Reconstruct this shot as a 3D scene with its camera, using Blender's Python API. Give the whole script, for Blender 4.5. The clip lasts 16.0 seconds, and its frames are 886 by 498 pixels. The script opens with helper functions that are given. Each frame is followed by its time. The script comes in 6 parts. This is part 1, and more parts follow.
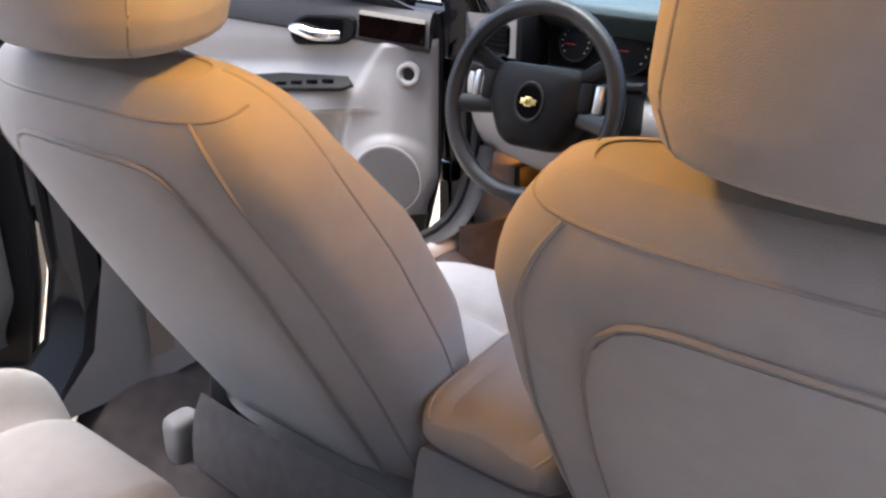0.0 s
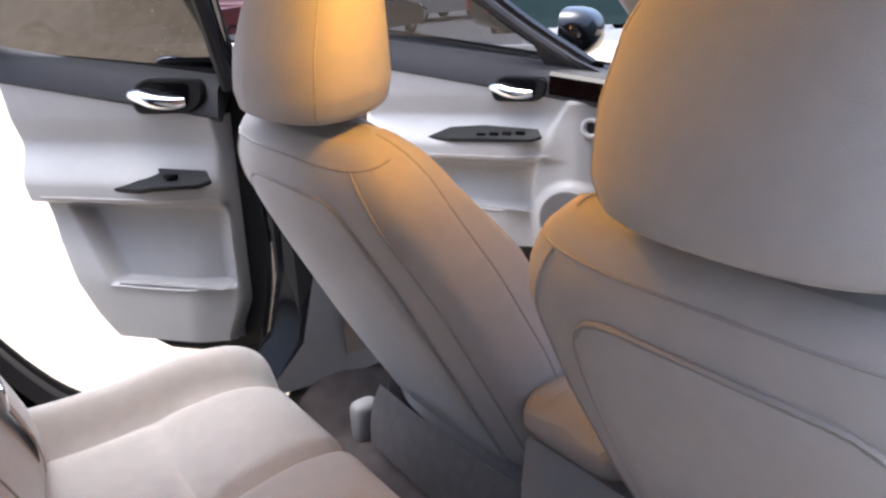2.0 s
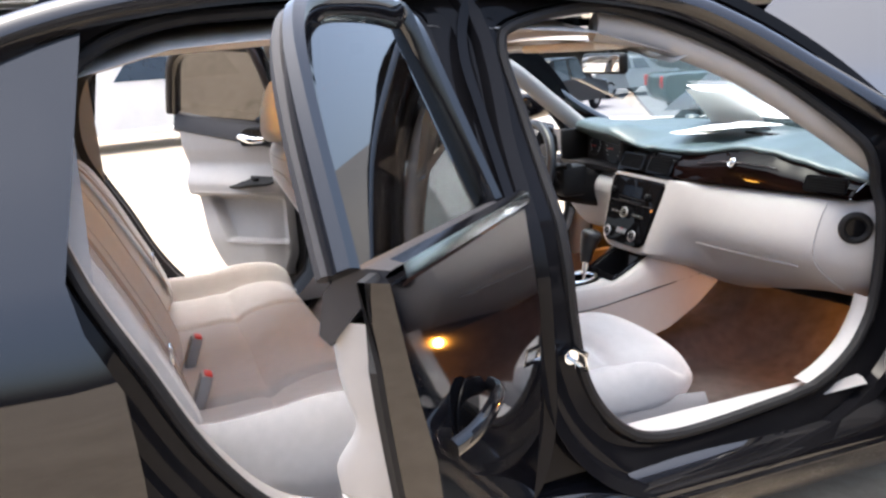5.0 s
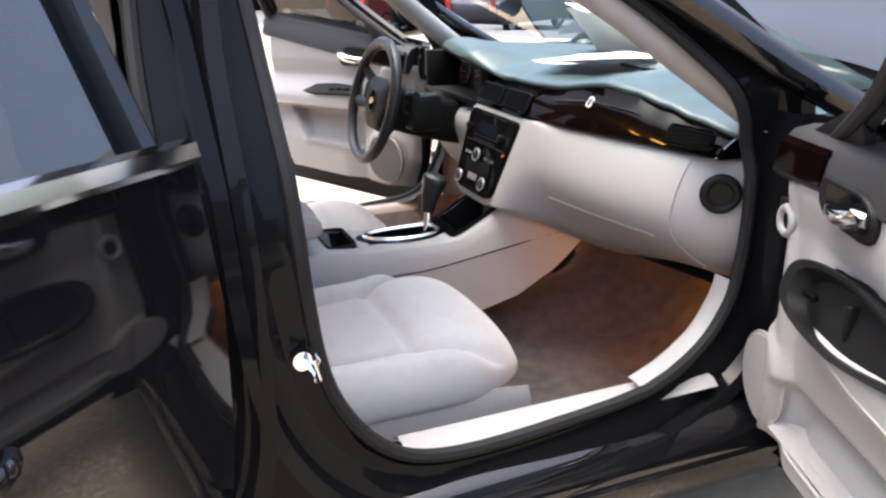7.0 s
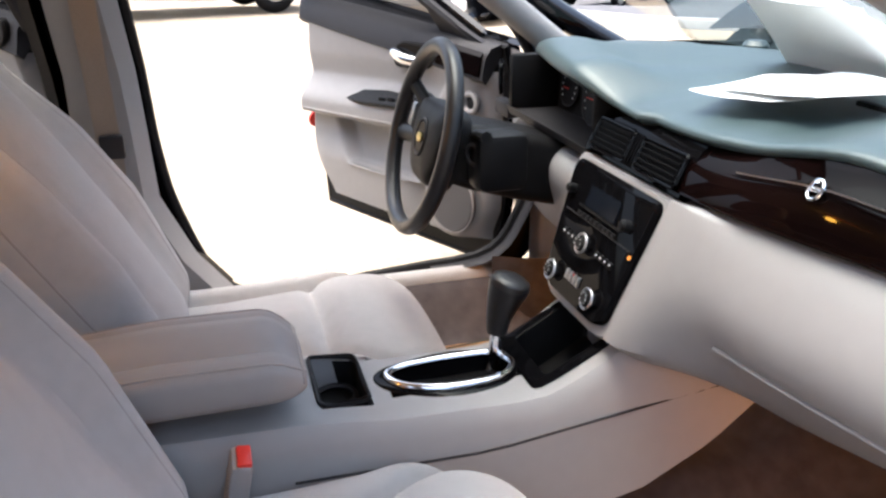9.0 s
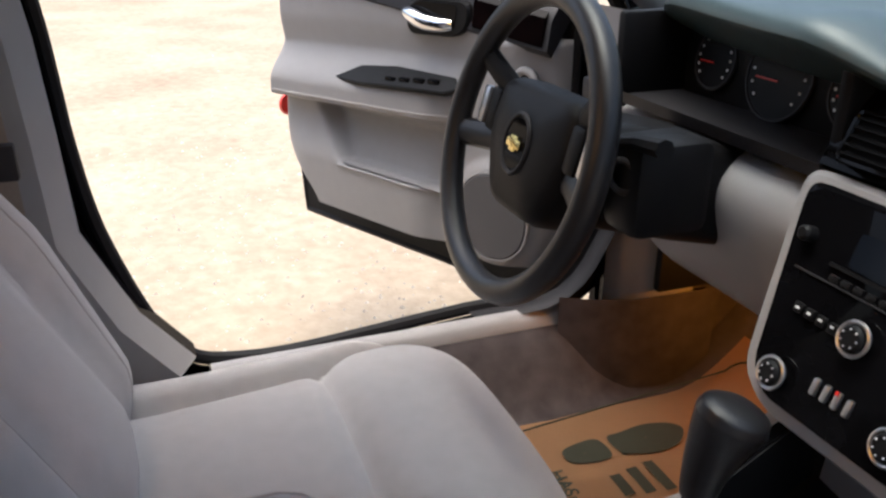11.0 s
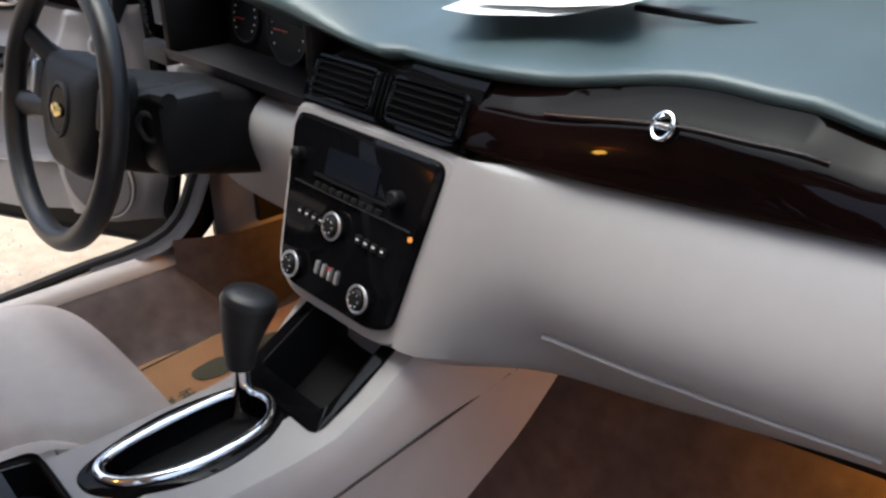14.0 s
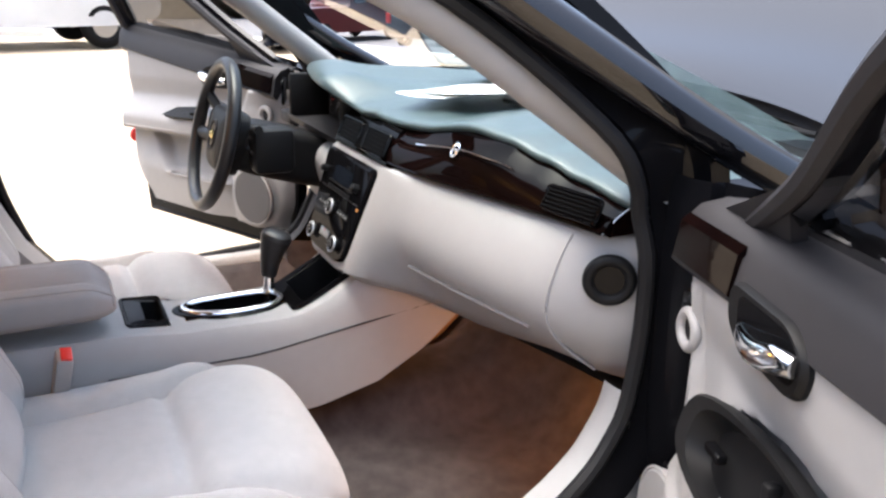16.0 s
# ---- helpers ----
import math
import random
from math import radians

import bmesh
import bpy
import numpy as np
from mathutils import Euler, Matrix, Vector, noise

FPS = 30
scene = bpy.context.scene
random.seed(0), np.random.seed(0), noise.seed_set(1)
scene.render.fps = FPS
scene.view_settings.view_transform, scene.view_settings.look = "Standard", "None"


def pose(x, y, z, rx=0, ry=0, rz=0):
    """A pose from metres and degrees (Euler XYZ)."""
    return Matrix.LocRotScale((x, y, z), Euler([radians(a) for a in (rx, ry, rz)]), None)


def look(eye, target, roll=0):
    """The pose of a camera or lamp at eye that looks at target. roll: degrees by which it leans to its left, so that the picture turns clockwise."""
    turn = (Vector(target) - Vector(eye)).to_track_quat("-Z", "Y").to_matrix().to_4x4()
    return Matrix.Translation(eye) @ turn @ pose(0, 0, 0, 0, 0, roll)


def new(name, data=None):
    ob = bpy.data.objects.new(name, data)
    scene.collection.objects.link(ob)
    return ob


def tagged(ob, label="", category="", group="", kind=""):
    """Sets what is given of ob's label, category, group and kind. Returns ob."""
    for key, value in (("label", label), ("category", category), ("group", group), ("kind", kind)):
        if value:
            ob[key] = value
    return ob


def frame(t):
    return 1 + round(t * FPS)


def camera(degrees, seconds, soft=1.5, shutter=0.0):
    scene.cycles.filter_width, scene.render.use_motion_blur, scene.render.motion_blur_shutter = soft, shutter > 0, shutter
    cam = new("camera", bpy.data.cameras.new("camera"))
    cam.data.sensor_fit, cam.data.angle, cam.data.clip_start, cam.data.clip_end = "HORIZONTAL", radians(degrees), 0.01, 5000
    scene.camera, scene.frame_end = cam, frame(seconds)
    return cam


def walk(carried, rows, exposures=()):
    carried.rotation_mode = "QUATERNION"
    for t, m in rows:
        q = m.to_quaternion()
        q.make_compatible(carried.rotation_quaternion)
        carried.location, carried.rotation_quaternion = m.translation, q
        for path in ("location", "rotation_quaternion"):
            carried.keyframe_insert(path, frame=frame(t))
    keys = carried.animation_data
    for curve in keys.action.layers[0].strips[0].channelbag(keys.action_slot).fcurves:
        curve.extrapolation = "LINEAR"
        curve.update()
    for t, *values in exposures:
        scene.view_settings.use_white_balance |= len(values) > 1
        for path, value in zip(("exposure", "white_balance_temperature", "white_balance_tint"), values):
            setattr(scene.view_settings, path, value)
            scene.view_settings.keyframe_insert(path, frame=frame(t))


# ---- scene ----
cam = camera(56.0, 16.0, soft=2.5)
PATH = [
    (0, (0.449, -1.3, 1.294), (-0.692, 0.156, 0.533), 0.4),
    (0.5, (0.448, -1.278, 1.296), (-0.768, 0.148, 0.599), 0.3),
    (1, (0.479, -1.274, 1.31), (-0.91, -0.015, 0.615), -1.2),
    (1.5, (0.56, -1.303, 1.318), (-0.944, -0.187, 0.618), -1.4),
    (2, (0.751, -1.357, 1.367), (-0.81, -0.294, 0.71), -2.3),
    (2.5, (0.959, -1.374, 1.387), (-0.649, -0.338, 0.802), -3.8),
    (3, (1.16, -1.366, 1.412), (-0.509, -0.402, 0.877), -5.5),
    (3.2, (1.251, -1.389, 1.417), (-0.438, -0.444, 0.914), -5.4),
    (5.3, (2.446, -1.259, 1.413), (0.616, -0.604, 0.94), -3.6),
    (5.5, (2.48, -1.213, 1.419), (0.673, -0.527, 0.906), -3.1),
    (6, (2.47, -1.025, 1.421), (0.683, -0.348, 0.83), -2.5),
    (6.5, (2.31, -0.854, 1.389), (0.538, -0.165, 0.768), -2.0),
    (7, (2.055, -0.756, 1.365), (0.312, -0.033, 0.704), -0.6),
    (7.5, (1.816, -0.652, 1.349), (0.07, 0.023, 0.644), -1.8),
    (8, (1.599, -0.479, 1.354), (-0.181, 0.069, 0.624), -2.6),
    (8.5, (1.399, -0.381, 1.337), (-0.4, 0.132, 0.629), -1.8),
    (9, (1.164, -0.363, 1.335), (-0.632, 0.141, 0.615), -0.5),
    (9.2, (1.063, -0.349, 1.314), (-0.739, 0.129, 0.59), -0.5),
    (11.3, (0.471, -0.403, 1.223), (-1.21, 0.332, 0.425), 0.2),
    (11.5, (0.475, -0.408, 1.231), (-1.165, 0.412, 0.432), 0.2),
    (12, (0.475, -0.396, 1.233), (-1.053, 0.595, 0.407), -0.3),
    (12.5, (0.482, -0.392, 1.234), (-0.937, 0.644, 0.278), -3.2),
    (13, (0.51, -0.385, 1.239), (-0.829, 0.588, 0.116), -6.9),
    (13.5, (0.59, -0.368, 1.263), (-0.732, 0.733, 0.243), -3.6),
    (14, (0.774, -0.331, 1.286), (-0.544, 0.878, 0.39), -0.6),
    (14.5, (0.989, -0.327, 1.288), (-0.332, 0.901, 0.422), -0.2),
    (15, (1.204, -0.313, 1.303), (-0.208, 0.857, 0.505), -0.6),
    (15.5, (1.433, -0.341, 1.326), (-0.103, 0.736, 0.634), 0.6),
    (16, (1.723, -0.371, 1.35), (0.024, 0.476, 0.72), 1.3),
]
walk(cam, [(t, look(eye, target, roll)) for t, eye, target, roll in PATH], [(0.0, 2.45, 5600, 8), (1.5, 2.3, 5500, 8), (3.0, 2.55, 5600, 8), (5.5, 2.4, 6000, 7), (8.0, 2.25, 6000, 7), (9.0, 2.15, 6000, 7), (11.3, 1.4, 5900, 7), (13.0, 1.4, 5750, 7), (14.5, 1.8, 5900, 7), (16.0, 2.35, 6000, 7)])

# ---- world and light ----
GZ = 0.16
world = bpy.data.worlds.new("world")
scene.world = world
world.use_nodes = True
wn = world.node_tree
sky = wn.nodes.new("ShaderNodeTexSky")
sky.sky_type = "NISHITA"
sky.sun_disc = False
sky.sun_elevation = radians(80)
sky.sun_rotation = radians(215)
sky.dust_density = 9.0
sky.ozone_density = 0.6
wn.links.new(sky.outputs[0], wn.nodes["Background"].inputs[0])
wn.nodes["Background"].inputs[1].default_value = 0.15


def lamp(name, kind, m, energy, color, size=0.1):
    data = bpy.data.lights.new(name, kind)
    data.energy, data.color = energy, color
    if kind == "SUN":
        data.angle = radians(size)
    elif kind == "AREA":
        data.size = size
    else:
        data.shadow_soft_size = size
    ob = new(name, data)
    ob.matrix_world = m
    return ob


lamp("sun", "SUN", look((-1.00, -1.42, 9.85), (0, 0, 0)), 0.25, (1.0, 0.97, 0.93), 60)
WARM = (1.0, 0.46, 0.06)
AMBER = (1.0, 0.34, 0.035)
lamp("dome_bulb", "POINT", pose(-0.03, -0.86, 1.42), 1.1, WARM, 0.03)
lamp("footwell_bulb_right", "POINT", pose(0.60, 0.60, 0.60), 1.3, AMBER, 0.015)
lamp("footwell_bulb_left", "POINT", pose(-0.46, 0.60, 0.64), 0.9, AMBER, 0.015)


# ---- materials ----
def material(name, base, rough=0.5, metal=0.0, scale=20.0, vary=0.12, bump=0.0, bump_scale=400.0, coat=0.0, sheen=0.0, second=None, mix_scale=3.0, spec=0.5, coat_ior=1.5):
    mat = bpy.data.materials.new(name)
    mat.use_nodes = True
    nt = mat.node_tree
    b = nt.nodes["Principled BSDF"]
    co = nt.nodes.new("ShaderNodeTexCoord")
    n1 = nt.nodes.new("ShaderNodeTexNoise")
    n1.inputs["Scale"].default_value, n1.inputs["Detail"].default_value = scale, 6
    n2 = nt.nodes.new("ShaderNodeTexNoise")
    n2.inputs["Scale"].default_value, n2.inputs["Detail"].default_value = mix_scale, 3
    nt.links.new(co.outputs["Object"], n1.inputs["Vector"])
    nt.links.new(co.outputs["Object"], n2.inputs["Vector"])
    ramp = nt.nodes.new("ShaderNodeMix")
    ramp.data_type = "RGBA"
    lo = [c * (1 - vary) for c in base]
    hi = [min(1, c * (1 + vary)) for c in (second or base)]
    ramp.inputs[6].default_value, ramp.inputs[7].default_value = (*lo, 1), (*hi, 1)
    avg = nt.nodes.new("ShaderNodeMath")
    avg.operation = "MULTIPLY_ADD"
    avg.inputs[1].default_value = 0.5
    half = nt.nodes.new("ShaderNodeMath")
    half.operation = "MULTIPLY"
    half.inputs[1].default_value = 0.5
    nt.links.new(n1.outputs[0], avg.inputs[0])
    nt.links.new(n2.outputs[0], half.inputs[0])
    nt.links.new(half.outputs[0], avg.inputs[2])
    spread = nt.nodes.new("ShaderNodeMapRange")
    spread.inputs[1].default_value, spread.inputs[2].default_value = 0.3, 0.7
    nt.links.new(avg.outputs[0], spread.inputs[0])
    nt.links.new(spread.outputs[0], ramp.inputs[0])
    nt.links.new(ramp.outputs[2], b.inputs["Base Color"])
    b.inputs["Roughness"].default_value, b.inputs["Metallic"].default_value = rough, metal
    b.inputs["Coat Weight"].default_value, b.inputs["Coat Roughness"].default_value = coat, 0.04
    b.inputs["Sheen Weight"].default_value = sheen
    b.inputs["Specular IOR Level"].default_value = spec
    b.inputs["Coat IOR"].default_value = coat_ior
    if bump:
        n3 = nt.nodes.new("ShaderNodeTexNoise")
        n3.inputs["Scale"].default_value, n3.inputs["Detail"].default_value = bump_scale, 2
        nt.links.new(co.outputs["Object"], n3.inputs["Vector"])
        bp = nt.nodes.new("ShaderNodeBump")
        bp.inputs["Strength"].default_value, bp.inputs["Distance"].default_value = bump, 0.002
        nt.links.new(n3.outputs[0], bp.inputs["Height"])
        nt.links.new(bp.outputs[0], b.inputs["Normal"])
    return mat


def glass(name, tint, shine=0.05):
    mat = bpy.data.materials.new(name)
    mat.use_nodes = True
    nt = mat.node_tree
    nt.nodes.remove(nt.nodes["Principled BSDF"])
    tr = nt.nodes.new("ShaderNodeBsdfTransparent")
    tr.inputs[0].default_value = (*tint, 1)
    gl = nt.nodes.new("ShaderNodeBsdfGlossy")
    gl.inputs["Roughness"].default_value = 0.02
    lw = nt.nodes.new("ShaderNodeLayerWeight")
    lw.inputs[0].default_value = 0.5
    pw = nt.nodes.new("ShaderNodeMath")
    pw.operation = "POWER"
    pw.inputs[1].default_value = 4.0
    nt.links.new(lw.outputs["Facing"], pw.inputs[0])
    fr = nt.nodes.new("ShaderNodeMath")
    fr.operation = "MULTIPLY_ADD"
    fr.inputs[1].default_value, fr.inputs[2].default_value = 0.9, shine
    nt.links.new(pw.outputs[0], fr.inputs[0])
    mx = nt.nodes.new("ShaderNodeMixShader")
    nt.links.new(fr.outputs[0], mx.inputs[0])
    nt.links.new(tr.outputs[0], mx.inputs[1])
    nt.links.new(gl.outputs[0], mx.inputs[2])
    nt.links.new(mx.outputs[0], nt.nodes["Material Output"].inputs[0])
    return mat


FABRIC = material("seat_velour", (0.385, 0.372, 0.36), 0.95, 0, 40, 0.05, 0.55, 1300, sheen=0.35, second=(0.41, 0.397, 0.385))
FABRIC_IN = material("seat_insert_velour", (0.41, 0.397, 0.385), 0.95, 0, 40, 0.05, 0.55, 1300, sheen=0.35, second=(0.435, 0.42, 0.407))
SEAM = material("seam_thread", (0.33, 0.315, 0.30), 0.95, bump=0.3)
TRIM = material("grey_trim_plastic", (0.275, 0.266, 0.264), 0.55, 0, 40, 0.04, 0.25, 1400)
TRIM_SOFT = material("grey_door_vinyl", (0.275, 0.267, 0.264), 0.6, 0, 40, 0.05, 0.25, 1200)
DARKTRIM = material("charcoal_plastic", (0.021, 0.020, 0.022), 0.55, 0, 40, 0.1, 0.2, 1200, spec=0.25)
DASHTOP = material("dash_pad_vinyl", (0.038, 0.058, 0.062), 0.35, 0, 30, 0.08, 0.2, 900)
BLACKPLASTIC = material("black_plastic", (0.007, 0.007, 0.0075), 0.48, 0, 40, 0.1, 0.15, 900, spec=0.13)
GLOSSWOOD = material("dark_gloss_wood", (0.0013, 0.0008, 0.0008), 0.2, 0, 12, 0.6, coat=0.22, second=(0.0028, 0.0012, 0.0011), spec=0.0)
PIANO = material("gloss_black_fascia", (0.003, 0.003, 0.0035), 0.25, 0, 20, 0.1, coat=0.20, spec=0.0)
PAINT = material("black_car_paint", (0.004, 0.004, 0.005), 0.3, 0, 300, 0.2, coat=1.0, spec=0.0, coat_ior=1.52)
JAMB = material("black_painted_jamb", (0.005, 0.005, 0.006), 0.4, 0, 200, 0.2, coat=0.18, spec=0.0)
RUBBER = material("rubber_seal", (0.009, 0.009, 0.010), 0.65, 0, 40, 0.2, 0.2, 500, spec=0.2)
CHROME = material("chrome", (0.82, 0.83, 0.85), 0.08, 1.0, 30, 0.03)
STEEL = material("steel", (0.55, 0.55, 0.56), 0.28, 1.0, 60, 0.1)
SATIN = material("satin_silver", (0.55, 0.55, 0.55), 0.3, 0.9, 60, 0.05)
CARPET = material("taupe_carpet", (0.040, 0.034, 0.035), 1.0, 0, 25, 0.3, 1.0, 600, second=(0.066, 0.056, 0.056))
HEADLINER = material("headliner_cloth", (0.50, 0.47, 0.44), 0.95, 0, 80, 0.05, 0.3, 800)
LEATHER = material("black_leather", (0.011, 0.011, 0.012), 0.36, 0, 50, 0.15, 0.2, 700, spec=0.4)
BELT = material("belt_webbing", (0.27, 0.22, 0.18), 0.85, 0, 200, 0.1, 0.4, 900)
RED = material("red_plastic", (0.65, 0.03, 0.02), 0.35)
GOLD = material("gold_metal", (0.75, 0.58, 0.22), 0.25, 1.0)
PAPER = material("white_paper", (0.80, 0.82, 0.82), 0.8, 0, 10, 0.04)
THIN_PAPER = material("thin_white_paper", (0.80, 0.82, 0.82), 0.8, 0, 10, 0.04)
nt = THIN_PAPER.node_tree
through_paper = nt.nodes.new("ShaderNodeBsdfTranslucent")
through_paper.inputs[0].default_value = (0.80, 0.82, 0.82, 1)
both = nt.nodes.new("ShaderNodeMixShader")
both.inputs[0].default_value = 0.75
nt.links.new(nt.nodes["Principled BSDF"].outputs[0], both.inputs[1])
nt.links.new(through_paper.outputs[0], both.inputs[2])
nt.links.new(both.outputs[0], nt.nodes["Material Output"].inputs[0])
KRAFT = material("kraft_paper", (0.33, 0.185, 0.09), 0.85, 0, 12, 0.08, 0.2, 200)
INK = material("green_black_ink", (0.05, 0.055, 0.035), 0.8)
GLASS_CLEAR = glass("clear_glass", (0.82, 0.90, 0.90))
GLASS_TINT = glass("tinted_glass", (0.16, 0.16, 0.165))
GLASS_REAR = glass("dark_tinted_glass", (0.016, 0.015, 0.015), 0.12)
DISPLAY = material("display_glass", (0.02, 0.03, 0.04), 0.1, coat=1.0)
# vent black darkened to carry the shade of deeply recessed louvres
VENT_SHADED = material("shaded_black_louvre", (0.003, 0.003, 0.0033), 0.6, 0, 40, 0.1, spec=0.06)
RADIO_GLASS = material("radio_display_glass", (0.006, 0.008, 0.012), 0.2, spec=0.2)
WHITE_PRINT = material("white_print", (0.7, 0.7, 0.7), 0.6)
DIRT = material("pale_dirt", (0.27, 0.212, 0.148), 0.95, 0, 22, 0.14, 1.0, 90, second=(0.37, 0.305, 0.225), mix_scale=1.6)
ASPHALT = material("grey_asphalt", (0.105, 0.105, 0.11), 0.9, 0, 30, 0.15, 0.6, 120)
STONE = material("gravel_stone", (0.40, 0.34, 0.27), 0.9, 0, 30, 0.4, second=(0.55, 0.50, 0.44))
CONCRETE = material("concrete", (0.55, 0.53, 0.50), 0.9, 0, 15, 0.1, 0.4, 150)
LENS = material("amber_lens", (0.8, 0.3, 0.05), 0.3)


# ---- mesh helpers ----
def part(name, bm, mat, parent=None, label="", smooth=True, bevel=0.0):
    bmesh.ops.recalc_face_normals(bm, faces=bm.faces)
    me = bpy.data.meshes.new(name)
    bm.to_mesh(me)
    bm.free()
    me.materials.append(mat)
    if smooth:
        me.polygons.foreach_set("use_smooth", [True] * len(me.polygons))
        me.set_sharp_from_angle(angle=radians(38))
    ob = new(name, me)
    if bevel:
        mod = ob.modifiers.new("bevel", "BEVEL")
        mod.width, mod.segments, mod.limit_method = bevel, 2, "ANGLE"
    if parent is not None:
        ob.parent = parent
    if label:
        ob["label"] = label
    return ob


def thing(name, label, category, group="", kind="", m=None):
    ob = new(name)
    ob.empty_display_size = 0.05
    if m is not None:
        ob.matrix_world = m
    return tagged(ob, label, category, group, kind)


def fade(x, a, b):
    x = min(1.0, max(0.0, (x - a) / (b - a)))
    return x * x * (3 - 2 * x)


def table(x, rows):
    """Smooth value of a table of (x, value)."""
    if x <= rows[0][0]:
        return rows[0][1]
    for (a, u), (b, v) in zip(rows, rows[1:]):
        if x <= b:
            return u + (v - u) * fade(x, a, b)
    return rows[-1][1]


def linear(x, rows):
    return float(np.interp(x, [r[0] for r in rows], [r[1] for r in rows]))


def loft(rings, cap=True, loop=True, closed=False, bm=None):
    bm = bm or bmesh.new()
    made = [[bm.verts.new(p) for p in ring] for ring in rings]
    n = len(made[0])
    pairs = list(zip(made, made[1:])) + ([(made[-1], made[0])] if closed else [])
    for a, b in pairs:
        for i in range(n if loop else n - 1):
            j = (i + 1) % n
            bm.faces.new((a[i], a[j], b[j], b[i]))
    if cap and not closed:
        bm.faces.new(made[0])
        bm.faces.new(made[-1][::-1])
    return bm


def spline(points, per=8, closed=False):
    """Catmull-Rom through the points."""
    pts = [Vector(p) for p in points]
    n = len(pts)
    out = []
    for i in range(n if closed else n - 1):
        p = [pts[(i + k) % n] if closed else pts[min(max(i + k, 0), n - 1)] for k in (-1, 0, 1, 2)]
        for s in range(per):
            t = s / per
            out.append(0.5 * (2 * p[1] + (p[2] - p[0]) * t + (2 * p[0] - 5 * p[1] + 4 * p[2] - p[3]) * t * t + (3 * p[1] - p[0] - 3 * p[2] + p[3]) * t**3))
    if not closed:
        out.append(pts[-1])
    return out


def tube(points, radius, sides=8, closed=False, flat=1.0, up=(0, 0, 1), bm=None):
    pts = [Vector(p) for p in points]
    n = len(pts)
    rings = []
    for i, p in enumerate(pts):
        a, b = (pts[i - 1], pts[(i + 1) % n]) if closed else (pts[max(i - 1, 0)], pts[min(i + 1, n - 1)])
        d = (b - a).normalized()
        side = d.cross(Vector(up))
        side = side.normalized() if side.length > 1e-4 else d.orthogonal().normalized()
        top = side.cross(d)
        r = radius(i / max(1, n - 1)) if callable(radius) else radius
        rings.append([p + side * math.cos(k) * r + top * math.sin(k) * r * flat for k in [2 * math.pi * s / sides for s in range(sides)]])
    return loft(rings, cap=not closed, closed=closed, bm=bm)


def box(center, size, bevel=0.0, m=None, bm=None, segments=2):
    bm2 = bmesh.new()
    bmesh.ops.create_cube(bm2, size=1)
    bmesh.ops.scale(bm2, vec=size, verts=bm2.verts)
    if bevel:
        bmesh.ops.bevel(bm2, geom=bm2.edges[:], offset=bevel, segments=segments, affect="EDGES", profile=0.5)
    bmesh.ops.translate(bm2, vec=center, verts=bm2.verts)
    if m is not None:
        bmesh.ops.transform(bm2, matrix=m, verts=bm2.verts)
    if bm is None:
        return bm2
    tmp = bpy.data.meshes.new("tmp")
    bm2.to_mesh(tmp)
    bm2.free()
    bm.from_mesh(tmp)
    bpy.data.meshes.remove(tmp)
    return bm


def disc(m, r, depth, sides=32, bevel=0.0):
    """A round plug along local z from 0 to depth."""
    rows = [(r, 0.0), (r, depth - bevel), (r - bevel, depth)] if bevel else [(r, 0.0), (r, depth)]
    return loft([[m @ Vector((math.cos(a) * q, math.sin(a) * q, h)) for a in [2 * math.pi * s / sides for s in range(sides)]] for q, h in rows])


def torus(m, major, minor, seg=48, sides=10, squash=1.0):
    ring = [m @ Vector((math.cos(a) * major, math.sin(a) * major * squash, 0)) for a in [2 * math.pi * s / seg for s in range(seg)]]
    return tube(ring, minor, sides, closed=True, up=(m.to_3x3() @ Vector((0, 0, 1))))


def plate(outline, m, depth, bevel=0.0):
    """A flat plate of the 2D outline in local x, y, raised along local z from 0 to depth."""
    bm = bmesh.new()
    bot = [bm.verts.new(m @ Vector((x, y, 0))) for x, y in outline]
    if bevel:
        cx = sum(p[0] for p in outline) / len(outline)
        cy = sum(p[1] for p in outline) / len(outline)
        size = max(max(abs(p[0] - cx), abs(p[1] - cy)) for p in outline)
        k = 1 - bevel / size
        mid = [bm.verts.new(m @ Vector((x, y, depth - bevel))) for x, y in outline]
        top = [bm.verts.new(m @ Vector((cx + (x - cx) * k, cy + (y - cy) * k, depth))) for x, y in outline]
        layers = [bot, mid, top]
    else:
        layers = [bot, [bm.verts.new(m @ Vector((x, y, depth))) for x, y in outline]]
    n = len(outline)
    for a, b in zip(layers, layers[1:]):
        for i in range(n):
            bm.faces.new((a[i], a[(i + 1) % n], b[(i + 1) % n], b[i]))
    bm.faces.new(layers[0][::-1])
    bm.faces.new(layers[-1])
    return bm


def rounded(w, h, r, n=6, cx=0.0, cy=0.0):
    out = []
    for k, (sx, sy) in enumerate(((1, 1), (-1, 1), (-1, -1), (1, -1))):
        for i in range(n + 1):
            a = math.pi / 2 * (k + i / n)
            out.append((cx + sx * (w / 2 - r) + r * math.cos(a), cy + sy * (h / 2 - r) + r * math.sin(a)))
    return out


def round_corners(points, r, n=5):
    """A polygon with its corners rounded."""
    out = []
    count = len(points)
    for i in range(count):
        a, p, b = (Vector(points[(i + k) % count]) for k in (-1, 0, 1))
        u, v = (a - p), (b - p)
        q = min(r, u.length * 0.45, v.length * 0.45)
        s, e = p + u.normalized() * q, p + v.normalized() * q
        for k in range(n + 1):
            t = k / n
            out.append(tuple((1 - t) ** 2 * s + 2 * t * (1 - t) * p + t * t * e))
    return out


